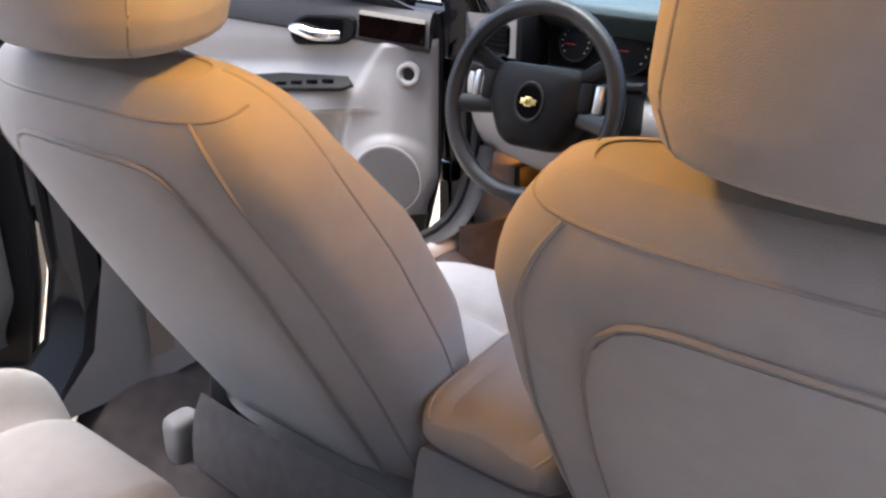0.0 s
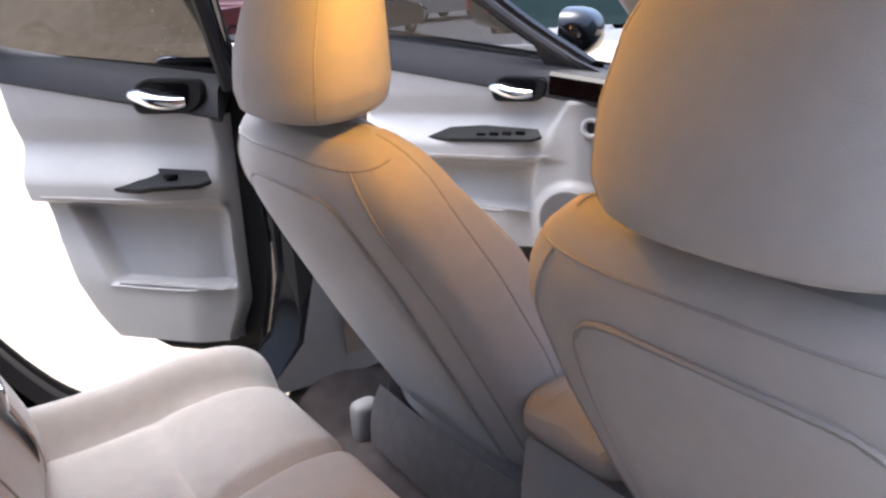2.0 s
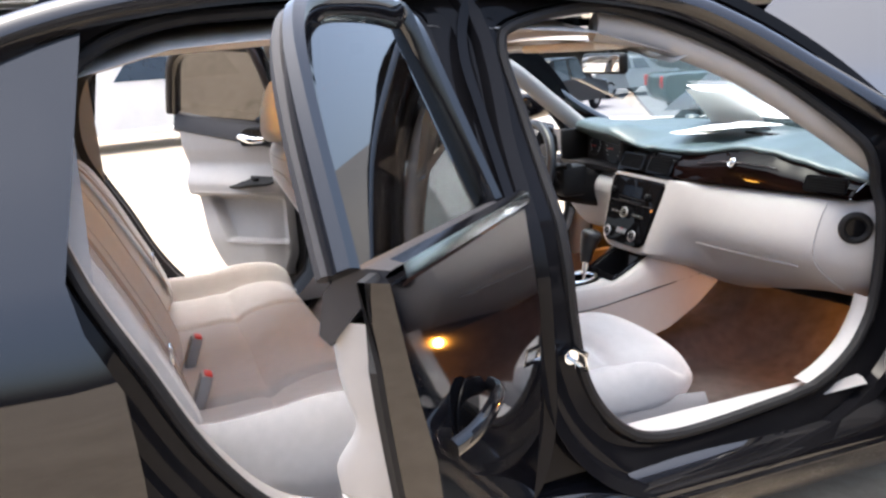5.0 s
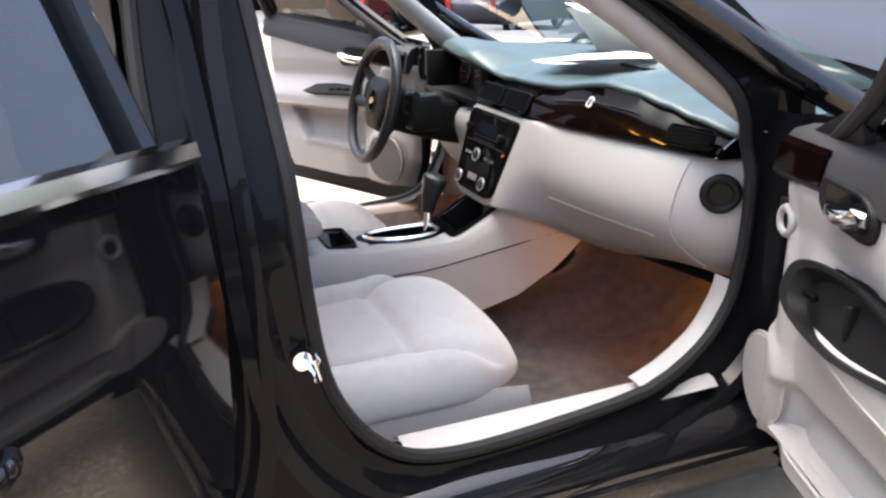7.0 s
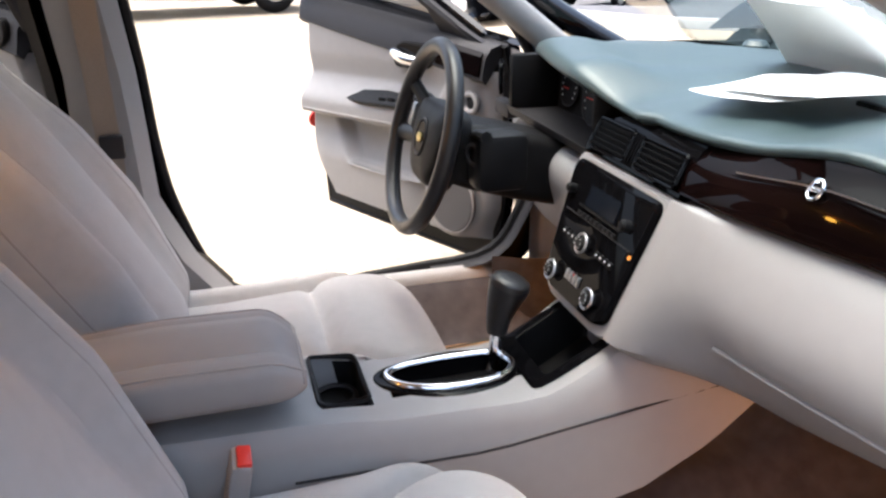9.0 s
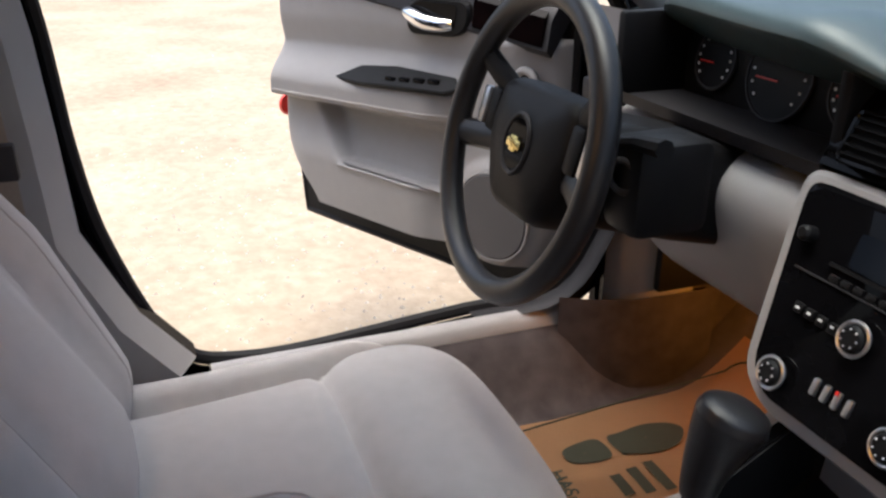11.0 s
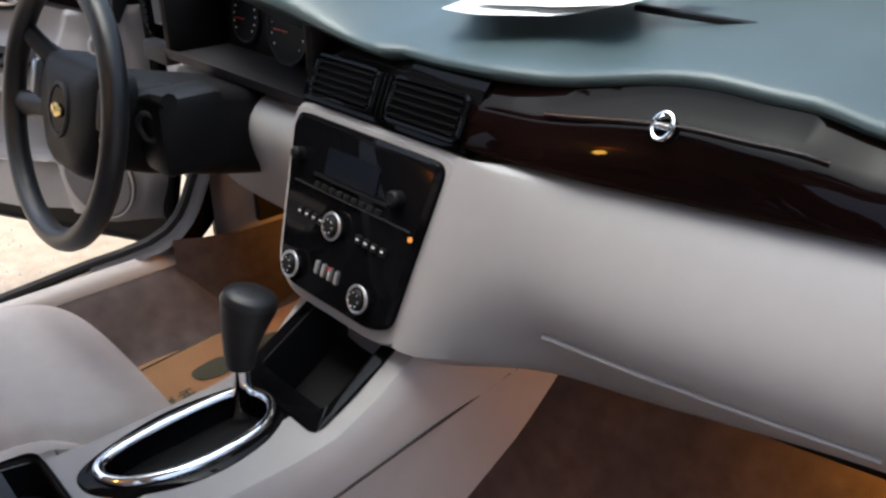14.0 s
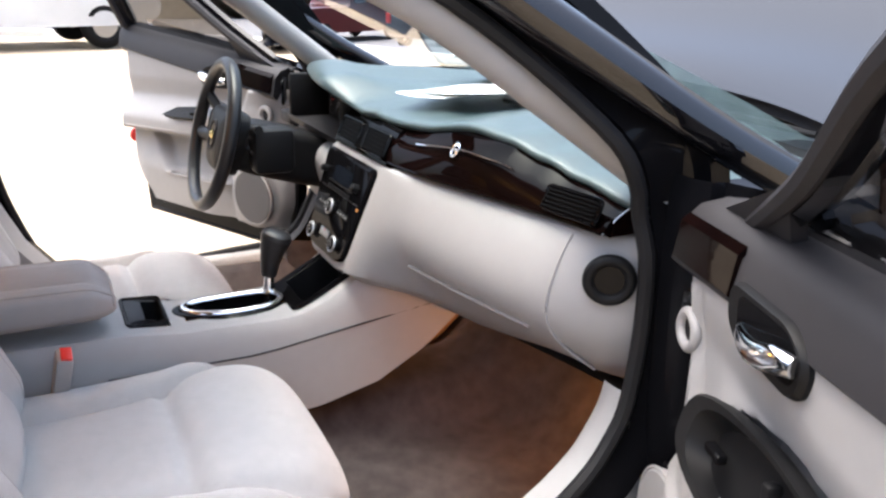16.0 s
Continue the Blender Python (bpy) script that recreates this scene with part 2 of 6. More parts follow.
class Skin:
    """A smooth surface over rows of rings: at(u, v) with u round the ring (0..1) and v along (0..1)."""

    def __init__(self, rings, loop=True):
        self.rings, self.loop = [[Vector(p) for p in r] for r in rings], loop

    def at(self, u, v):
        n, m = len(self.rings[0]), len(self.rings)
        x = (u % 1.0) * n if self.loop else min(max(u, 0), 1) * (n - 1)
        y = min(max(v, 0), 1) * (m - 1)
        i, j = (int(x) % n, min(int(y), m - 2)) if self.loop else (min(int(x), n - 2), min(int(y), m - 2))
        fx, fy = x - int(x) if self.loop else x - i, y - j
        i2 = (i + 1) % n if self.loop else i + 1
        a = self.rings[j][i].lerp(self.rings[j][i2], fx)
        b = self.rings[j + 1][i].lerp(self.rings[j + 1][i2], fx)
        return a.lerp(b, fy)

    def normal(self, u, v, inside):
        e = 0.004
        n = (self.at(u + e, v) - self.at(u - e, v)).cross(self.at(u, v + e) - self.at(u, v - e)).normalized()
        return n if n.dot(self.at(u, v) - inside) > 0 else -n

    def line(self, uv, off=0.0, inside=None):
        return [self.at(u, v) + (self.normal(u, v, inside) * off if inside is not None else Vector()) for u, v in uv]

    def patch(self, uc, vc, du, dv, off, inside, p=4.0, na=48, edge=0.006, skew=0.0):
        """A raised pad with a rounded outline that follows the skin."""
        rings = []
        for r, o in ((1.0, -0.012), (1.0, off * 0.6), (0.965, off), (0.7, off), (0.35, off)):
            ring = []
            for k in range(na):
                a = 2 * math.pi * k / na
                c, s = math.cos(a), math.sin(a)
                q = (abs(c) ** p + abs(s) ** p) ** (-1 / p)
                v = vc + dv * r * q * s
                u = uc + du * r * q * c + skew * (v - vc)
                ring.append(self.at(u, v) + self.normal(u, v, inside) * o)
            rings.append(ring)
        return loft(rings)


def seat_ring(w, t, bol=0.0, n=48, p=3.2, inner=0.50, outer=0.78, belly=0.0):
    """Cross-section of a cushion: x across, y through its thickness, front side +."""
    ring = []
    for k in range(n):
        a = 2 * math.pi * k / n
        c, s = math.cos(a), math.sin(a)
        x = w / 2 * math.copysign(abs(c) ** (2 / p), c)
        y = t / 2 * math.copysign(abs(s) ** (2 / p), s)
        if y > 0:
            f = abs(x) / (w / 2)
            y += (bol * fade(f, inner, outer) * (1 - fade(f, 0.90, 1.0)) + 0.016 * max(0.0, 1 - (f / inner) ** 2) - 0.010 * math.exp(-((f - inner) / 0.06) ** 2)) * fade(y, 0, t * 0.3)
        else:
            y -= belly * (1 - (x / (w / 2)) ** 2) * fade(-y, 0, t * 0.3)
        ring.append((x, y))
    return ring


def seat_skin(rows, n=48, steps=28, p=3.2, inner=0.5, outer=0.78):
    """rows of (v, centre, axis, across-width, thickness, bolster); rings across x, with rounded ends."""
    vs = [0.5 - 0.5 * math.cos(math.pi * k / steps) for k in range(steps + 1)]
    vs[0], vs[-1] = 0.004, 0.996
    rings = []
    for v in vs:
        get = lambda i: linear(v, [(r[0], r[i]) for r in rows])  # noqa: E731
        cx, cy, cz, w, t, bol, ang = (get(i) for i in range(1, 8))
        e = min(v, 1 - v)
        k = math.sqrt(max(0.0, 1 - (1 - min(e / 0.12, 1)) ** 2))
        kw = 0.72 + 0.28 * k
        q = math.radians(ang)
        rings.append([Vector((cx + x * kw, cy + math.cos(q) * y * (0.25 + 0.75 * k), cz + math.sin(q) * y * (0.25 + 0.75 * k))) for x, y in seat_ring(w, t, bol, n, p, inner, outer)])
    return Skin(rings)


# ---- ground and distance ----
def ground_z(x, y):
    """The lot is level round the car and falls about a metre towards the road."""
    return GZ - 1.05 * fade(0.5 * y - 0.85 * x, 11.0, 24.0)


def road_edge(y):
    return linear(y, [(-150, -17.0), (0, -16.0), (3, -13.0), (5, -8.5), (7, -6.5), (12, -5.8), (150, -5.0)])


def ground():
    rings = []
    for r in (0.01, 1, 2, 4, 8, 11, 13, 15, 17, 19, 21, 23, 25, 28, 32, 40, 60, 120, 400, 1500):
        ring = [(r * math.cos(a), r * math.sin(a) - 0.5) for a in [2 * math.pi * s / 72 for s in range(72)]]
        rings.append([(x, y, ground_z(x, y)) for x, y in ring])
    tagged(part("ground", loft(rings, cap=False), DIRT), "pale packed dirt and gravel lot", "ground", kind="structure")
    bm = bmesh.new()
    rnd = random.Random(4)
    for k in range(9000):
        side = rnd.random() < 0.7
        if side:
            x, y = rnd.uniform(0.95, 2.3), rnd.uniform(-0.5, 1.0)
        else:
            x, y = -1.0 - abs(rnd.gauss(0, 1.6)), rnd.uniform(-2.4, 2.0)
        s = rnd.uniform(0.004, 0.011) * (1.3 if rnd.random() < 0.1 else 1)
        a = rnd.random() * 6.3
        c, q = math.cos(a) * s, math.sin(a) * s
        base = [(x + c, y + q), (x - q * 0.8, y + c * 0.8), (x - c * 0.9, y - q * 0.9), (x + q, y - c)]
        top = bm.verts.new((x, y, GZ + s * 0.7))
        vs = [bm.verts.new((px, py, GZ - 0.002)) for px, py in base]
        for i in range(4):
            bm.faces.new((vs[i], vs[(i + 1) % 4], top))
    tagged(part("gravel", bm, STONE, smooth=False), "loose tan gravel stones on the dirt", "gravel", kind="stuff")
    # the paved road beyond, behind a low kerb
    ys = [-150, -60, -30, -15] + list(np.linspace(-10, 40, 51)) + [60, 100, 150]
    bm = loft([[(x, y, ground_z(x, y) + 0.02) for x in [road_edge(y) - d for d in (0.2, 1, 2, 3, 4, 5, 6, 7, 8, 10, 12, 15, 20, 40, 90)]] for y in ys], loop=False, cap=False)
    tagged(part("road", bm, ASPHALT), "grey asphalt road beyond the lot", "road", kind="structure")
    bm = loft([[(road_edge(y) + dx, y, ground_z(road_edge(y), y) + dz) for dx, dz in ((-0.14, -0.05), (-0.14, 0.10), (-0.12, 0.12), (0.12, 0.12), (0.14, 0.10), (0.14, -0.05))] for y in ys])
    tagged(part("kerb", bm, CONCRETE), "pale concrete kerb along the road", "kerb", kind="structure")


ground()
# ---- the car's body ----
FRONT_OPEN = [(-0.48, 1.455), (-0.26, 1.482), (-0.03, 1.41), (0.18, 1.29), (0.335, 1.155), (0.41, 1.05), (0.435, 0.93), (0.432, 0.77), (0.40, 0.655),
              (0.29, 0.58), (-0.05, 0.535), (-0.27, 0.53), (-0.385, 0.58), (-0.465, 0.70), (-0.495, 0.87), (-0.505, 1.05), (-0.52, 1.27), (-0.53, 1.405)]
REAR_OPEN = [(-0.695, 1.45), (-0.695, 1.20), (-0.69, 1.0), (-0.685, 0.80), (-0.69, 0.64), (-0.74, 0.54), (-0.90, 0.505), (-1.06, 0.535), (-1.16, 0.60), (-1.26, 0.74),
             (-1.34, 0.91), (-1.41, 1.05), (-1.45, 1.17), (-1.44, 1.31), (-1.37, 1.43), (-1.23, 1.49), (-1.05, 1.505), (-0.80, 1.50)]


FRONT_DRIVER = [(y, z - 0.075 * fade(z, 0.68, 0.57)) for y, z in FRONT_OPEN]


def side_x(z, y=-0.5):
    """Half width of the body's jamb at a height; it draws in towards the dash."""
    return -0.075 * fade(y, 0.12, 0.43) * fade(z, 1.15, 1.0) + linear(z, [(0.3, 0.90), (0.5, 0.885), (0.95, 0.885), (1.05, 0.86), (1.25, 0.745), (1.40, 0.672), (1.5, 0.625), (1.58, 0.57)])


def jamb(points, side, profile):
    """A ring round a door opening; profile rows of (outwards from the edge in the side's plane, outwards in x)."""
    pts = spline([(0, y, z) for y, z in points], 5, closed=True)
    n = len(pts)
    centre = sum(pts, Vector()) / n
    rings = []
    for i, p in enumerate(pts):
        d = (pts[(i + 1) % n] - pts[i - 1]).normalized()
        out = Vector((0, d.z, -d.y))
        if out.dot(p - centre) < 0:
            out = -out
        rings.append([Vector((side * (side_x(p.z + out.z * a, p.y) + b), p.y + out.y * a, p.z + out.z * a)) for a, b in profile])
    return loft(rings, loop=False, cap=False, closed=True)


car = thing("sedan_car", "black sedan with grey interior trim, all doors open", "car")


def body_side(side):
    for pts in (FRONT_OPEN if side > 0 else FRONT_DRIVER, REAR_OPEN):
        part("door_jamb", jamb(pts, side, [(0.004, -0.034), (0.012, -0.03), (0.02, -0.012), (0.045, -0.008), (0.06, 0.0), (0.085, 0.005), (0.095, 0.03), (0.12, 0.04)]), JAMB, car, "black painted door jamb")
        seal = spline([(0, y, z) for y, z in pts], 5, closed=True)
        ring = [Vector((side * (side_x(p.z, p.y) - 0.012), p.y, p.z)) for p in seal]
        part("door_seal", tube(ring, 0.013, 8, closed=True, up=(1, 0, 0)), RUBBER, car, "black rubber door seal")
        inner = [(0.02, -0.12), (-0.004, -0.10), (-0.008, -0.06), (-0.004, -0.045), (0.006, -0.042)]
        if pts is not REAR_OPEN:
            low = [q for q in seal if q.y > 0.16 and q.z < 0.74]
            mid = Vector((0, 0.0, 0.9))
            rows = []
            for q in low:
                d = (mid - q)
                d.x = 0
                d.normalize()
                k = 0.3 + 0.7 * fade(q.y, 0.16, 0.36)
                rows.append([Vector((side * (side_x(q.z, q.y) + b), q.y + d.y * a * k, q.z + d.z * a * k)) for a, b in ((-0.01, -0.022), (-0.002, -0.024), (0.002, -0.034), (0.005, -0.05), (0.005, -0.066), (0.0, -0.075))])
            part("corner_lining", loft(rows, loop=False, cap=False), TRIM if side > 0 else DARKTRIM, car, "plastic lining at the footwell corner")
        if pts is REAR_OPEN:
            part("opening_trim", jamb(pts, side, inner), TRIM if side > 0 else RUBBER, car, "grey plastic trim round the door opening" if side > 0 else "black lining round the door opening")
    # rocker below the openings
    prof = [(0.80, 0.50), (0.90, 0.47), (0.925, 0.44), (0.935, 0.40), (0.93, 0.36), (0.912, 0.325), (0.88, 0.305), (0.72, 0.31)]
    part("rocker_panel", loft([[(side * x, y, z - (0.0 if side > 0 else 0.045)) for x, z in prof] for y in (-1.30, -0.8, -0.2, 0.3, 0.62)], loop=False, cap=False), PAINT, car)
    part("rocker_strip", tube([(side * 0.932, y, 0.405) for y in (-1.2, -0.3, 0.6)], 0.008, 6), PAINT, car)
    # grey sill plates
    for a, b in ((0.35, -0.33), (-0.70, -1.0)):
        bm = loft([[(side * x, y, z) for x, z in (((0.785, 0.50), (0.79, 0.532), (0.80, 0.54), (0.845, 0.538), (0.862, 0.525)) if side > 0 or a < 0 else ((0.768, 0.468), (0.774, 0.486), (0.786, 0.495), (0.80, 0.496), (0.84, 0.470), (0.87, 0.440)))] for y in (a, (a + b) / 2, b)], loop=False, cap=False)
        part("sill_plate", bm, TRIM, car, "grey plastic sill plate")
    # middle pillar, inside and out
    rows = []
    for z in (0.50, 0.60, 0.75, 0.9, 1.05, 1.15, 1.25, 1.35, 1.43, 1.50):
        x = side_x(z)
        front, back = linear(z, [(0.5, -0.35), (0.58, -0.42), (0.75, -0.497), (1.05, -0.51), (1.43, -0.535)]), linear(z, [(0.5, -0.83), (0.56, -0.75), (0.66, -0.69), (1.05, -0.68), (1.43, -0.685)])
        rows.append([(side * (x - 0.06), front, z), (side * (x - 0.12), front - 0.03, z), (side * (x - 0.13), (front + back) / 2, z), (side * (x - 0.12), back + 0.03, z), (side * (x - 0.06), back, z),
                     (side * (x - 0.01), back, z), (side * (x + 0.004), (front + back) / 2, z), (side * (x - 0.01), front, z)])
    part("middle_pillar", loft([r[:4] for r in rows], loop=False, cap=False), TRIM, car, "grey plastic middle pillar trim")
    part("pillar_skin", loft([r[3:] + r[:1] for r in rows], loop=False, cap=False), JAMB, car)
    # windscreen pillar: grey inside, black outside
    line = spline([(side * 0.79, 0.50, 1.03), (side * 0.745, 0.30, 1.175), (side * 0.685, 0.10, 1.315), (side * 0.63, -0.10, 1.405), (side * 0.60, -0.26, 1.44)], 6)
    part("pillar_trim", tube([p + Vector((-side * 0.035, 0.012, 0.0)) for p in line], 0.034, 10, flat=1.0), TRIM, car, "grey plastic windscreen pillar trim")
    outer = spline([(side * 0.90, 0.72, 1.02), (side * 0.85, 0.50, 1.135), (side * 0.775, 0.28, 1.275), (side * 0.70, 0.06, 1.415), (side * 0.66, -0.14, 1.495), (side * 0.64, -0.45, 1.538),
                    (side * 0.63, -0.80, 1.552), (side * 0.645, -1.15, 1.545), (side * 0.68, -1.45, 1.49), (side * 0.76, -1.75, 1.37), (side * 0.84, -2.05, 1.22)], 6)
    part("roof_rail", tube(outer, 0.036, 10, flat=0.9), PAINT, car, "black painted roof rail")
    # rear quarter panel and C pillar
    q = []
    for y in (-1.36, -1.45, -1.6, -1.85, -2.2, -2.7):
        hi = linear(-y, [(1.36, 1.48), (1.6, 1.42), (2.05, 1.20), (2.7, 1.12)])
        q.append([(side * (side_x(z) + 0.045 + 0.035 * math.exp(-((z - 0.75) / 0.25) ** 2)), min(y, linear(z, [(0.3, -1.0), (0.53, -1.06), (0.75, -1.30), (1.05, -1.44), (1.48, -1.36)])) if y == -1.36 else y, z)
                  for z in (0.30, 0.45, 0.6, 0.75, 0.9, 1.0, 1.08, 1.08 + (hi - 1.08) * 0.5, hi)])
    part("quarter_panel", loft(q, loop=False, cap=False), PAINT, car)
    inner = []
    for y in (-1.40, -1.6, -1.9):
        inner.append([(side * (side_x(z) - 0.10), y, z) for z in (0.5, 0.8, 1.05, 1.2, 1.35, 1.45, 1.52)])
    part("rear_pillar_trim", loft(inner, loop=False, cap=False), TRIM, car, "grey rear pillar trim")
    # front wing
    w = []
    for y in (0.50, 0.62, 0.85, 1.2, 1.6, 2.0):
        w.append([(side * (side_x(z) + 0.045 + 0.03 * math.exp(-((z - 0.75) / 0.25) ** 2) - fade(z, 0.95, 1.06) * 0.10), y, z - 0.05 * fade(y, 0.6, 2.0)) for z in (0.35, 0.5, 0.7, 0.85, 0.95, 1.0, 1.04, 1.06)])
    part("front_wing", loft(w, loop=False, cap=False), PAINT, car)
    # inner hinge pillar: dark jamb between the opening and the wing
    h = [[(side * x, y, z) for x, y in ((0.80, 0.46), (0.85, 0.462), (0.875, 0.47), (0.88, 0.49), (0.93, 0.505), (0.985, 0.512))] for z in (0.32, 0.45, 0.6, 0.8, 1.0, 1.08)]
    part("hinge_pillar", loft(h, loop=False, cap=False), JAMB, car)
    for z in (0.62, 0.90):
        part("door_hinge", box((side * 0.905, 0.455, z), (0.05, 0.05, 0.06), 0.008), PAINT, car)
    # kick panel at the end of the dashboard
    bm = loft([[(side * x, y, z) for x, y in ((0.72, 0.575), (0.705, 0.57), (0.71, 0.53), (0.73, 0.48), (0.76, 0.445), (0.80, 0.43))] for z in (0.33, 0.50, 0.62, 0.70)], loop=False, cap=False)
    part("kick_panel", bm, TRIM, car, "grey kick panel beside the footwell")
    bm = loft([[(side * x, y, z) for x, y in ((0.70, 1.0), (0.715, 0.80), (0.735, 0.56))] for z in (0.32, 0.50, 0.80)], loop=False, cap=False)
    loft([[(side * x, y, z) for x, y in ((0.694, 0.62), (0.694, 0.52), (0.70, 0.44), (0.725, 0.37), (0.76, 0.31))] for z in (0.32, 0.42, 0.53)], loop=False, cap=False, bm=bm)
    part("side_carpet", bm, CARPET, car, "taupe carpet on the footwell side")
    # striker loops for the door latches
    for y, z in ((-0.512, 0.775), (-1.43, 0.92)):
        bm = disc(pose(side * 0.885, y, z, 0, side * 90, 0), 0.016, 0.012)
        loop = [(side * 0.89, y + 0.012, z + 0.016), (side * 0.935, y + 0.012, z + 0.016), (side * 0.935, y + 0.012, z - 0.016), (side * 0.89, y + 0.012, z - 0.016)]
        tube(loop, 0.006, 8, bm=bm)
        part("door_striker", bm, CHROME, car, "bright steel door striker")


for s in (1, -1):
    body_side(s)

# floor pan, tunnel and toe board in taupe carpet
def floor_z(x, y):
    z = 0.33
    z += 0.10 * math.exp(-((x / 0.14) ** 4)) * (1 - fade(y, -0.75, -1.0) * 0.3)
    z += fade(y, 0.50, 0.98) * 0.36
    z += 0.06 * math.exp(-(((y + 0.62) / 0.12) ** 2))
    z += fade(abs(x), 0.66, 0.79) * (0.20 if x > 0 else 0.15) * (1 - fade(y, 0.3, 0.5)) * (1 - fade(-y, 0.68, 0.84))
    z += fade(-y, 0.92, 1.1) * 0.16
    return z


rings = [[(x, y, floor_z(x, y) + 0.003 * noise.noise((x * 18, y * 18, 0))) for x in np.linspace(-0.80, 0.80, 62)] for y in np.linspace(-1.5, 1.0, 90)]
part("floor_carpet", loft(rings, loop=False, cap=False), CARPET, car, "taupe carpet, dusty and worn")

# roof skin and headliner
def roof_rows(drop, half):
    rows = []
    for y in np.linspace(-0.08 if drop else -0.05, -1.62, 16):
        z = linear(-y, [(0.05, 1.475), (0.3, 1.545), (0.7, 1.575), (1.2, 1.56), (1.62, 1.46)]) - drop
        w = linear(-y, [(0.05, 0.62), (0.8, 0.60), (1.62, 0.62)]) * half
        rows.append([(x, y, z - 0.05 * (abs(x) / 0.6) ** 2.5) for x in np.linspace(-w, w, 17)])
    return rows


part("roof_panel", loft(roof_rows(0.0, 1.03), loop=False, cap=False), PAINT, car)
part("headliner", loft(roof_rows(0.055, 1.06), loop=False, cap=False), HEADLINER, car, "light grey cloth headliner")
bm = loft([[(x, y, z - 0.05 * (abs(x) / 0.6) ** 2.5) for x in np.linspace(-0.64, 0.64, 17)] for y, z in ((-0.02, 1.452), (-0.02, 1.425), (-0.08, 1.405), (-0.14, 1.42))], loop=False, cap=False)
part("windscreen_header", bm, HEADLINER, car)

# windscreen and rear window
ws = [[(x * w, y - 0.10 * (abs(x) ** 2.2), z) for x in np.linspace(-1, 1, 15)] for w, y, z in ((0.80, 1.00, 1.04), (0.76, 0.74, 1.165), (0.71, 0.46, 1.29), (0.665, 0.20, 1.39), (0.64, 0.02, 1.445))]
g = part("windscreen", loft(ws, loop=False, cap=False), GLASS_CLEAR, car, "clear windscreen glass")
g.visible_shadow = False
rw = [[(x * w, y + 0.08 * (abs(x) ** 2.2), z) for x in np.linspace(-1, 1, 11)] for w, y, z in ((0.62, -1.58, 1.47), (0.66, -1.8, 1.34), (0.70, -2.05, 1.19))]
g = part("rear_window", loft(rw, loop=False, cap=False), GLASS_REAR, car, "dark tinted rear window")
part("parcel_shelf", loft([[(x, y, z) for x in np.linspace(-0.74, 0.74, 9)] for y, z in ((-1.50, 1.06), (-1.58, 1.08), (-2.08, 1.10), (-2.1, 1.18))], loop=False, cap=False), TRIM, car)
part("boot_lid", loft([[(x, y, z) for x in np.linspace(-0.74, 0.74, 9)] for y, z in ((-2.05, 1.18), (-2.3, 1.16), (-2.68, 1.10), (-2.74, 0.9), (-2.72, 0.35))], loop=False, cap=False), PAINT, car)
part("cowl", loft([[(x, y - 0.10 * abs(x / 0.8) ** 2.2, z) for x in np.linspace(-0.82, 0.82, 13)] for y, z in ((0.98, 1.02), (1.00, 1.045), (1.06, 1.03), (1.20, 1.01), (1.22, 0.9))], loop=False, cap=False), BLACKPLASTIC, car)
part("firewall", loft([[(x, y, z) for x in np.linspace(-0.78, 0.78, 9)] for y, z in ((0.99, 0.3), (1.0, 0.7), (1.0, 1.03))], loop=False, cap=False), DARKTRIM, car)
part("engine_bay", box((0, 1.55, 0.62), (1.5, 0.9, 0.5), 0.08), BLACKPLASTIC, car)

# raised bonnet, hinged at the cowl
curve = [(p.x, p.y) for p in spline([(0.90, 1.085, 0), (0.98, 1.135, 0), (1.13, 1.215, 0), (1.29, 1.345, 0), (1.48, 1.53, 0), (1.71, 1.77, 0), (1.95, 2.0, 0)], 4)]
rows = []
for k in range(len(curve)):
    f = k / (len(curve) - 1)
    y, z = curve[k]
    w = linear(f, [(0, 0.78), (0.4, 0.80), (0.85, 0.76), (1, 0.62)])
    rows.append([(x, y + (0.12 * (1 - f) + 0.03) * (1 - (abs(x) / 0.78) ** 2.2), z + 0.03 * (1 - (abs(x) / 0.78) ** 3)) for x in np.linspace(-w, w, 21)])
hood = part("bonnet", loft(rows, loop=False, cap=False), PAINT, car, "black bonnet propped wide open")
part("bonnet_lining", loft([[(x * 0.96, y + 0.03, z - 0.03) for x, y, z in r] for r in rows], loop=False, cap=False), DARKTRIM, hood)
part("gas_strut", tube([(-0.66, 1.35, 1.02), (-0.66, 1.50, 1.42)], 0.009, 8), BLACKPLASTIC, hood)
part("gas_strut", tube([(0.66, 1.35, 1.02), (0.66, 1.50, 1.42)], 0.009, 8), BLACKPLASTIC, hood)
for x0, x1 in ((-0.62, 0.0), (0.05, 0.62)):
    part("wiper_arm", tube([(x0, 0.985, 1.055), ((x0 + x1) / 2, 0.97, 1.075), (x1, 0.975, 1.07)], 0.008, 6), BLACKPLASTIC, car)
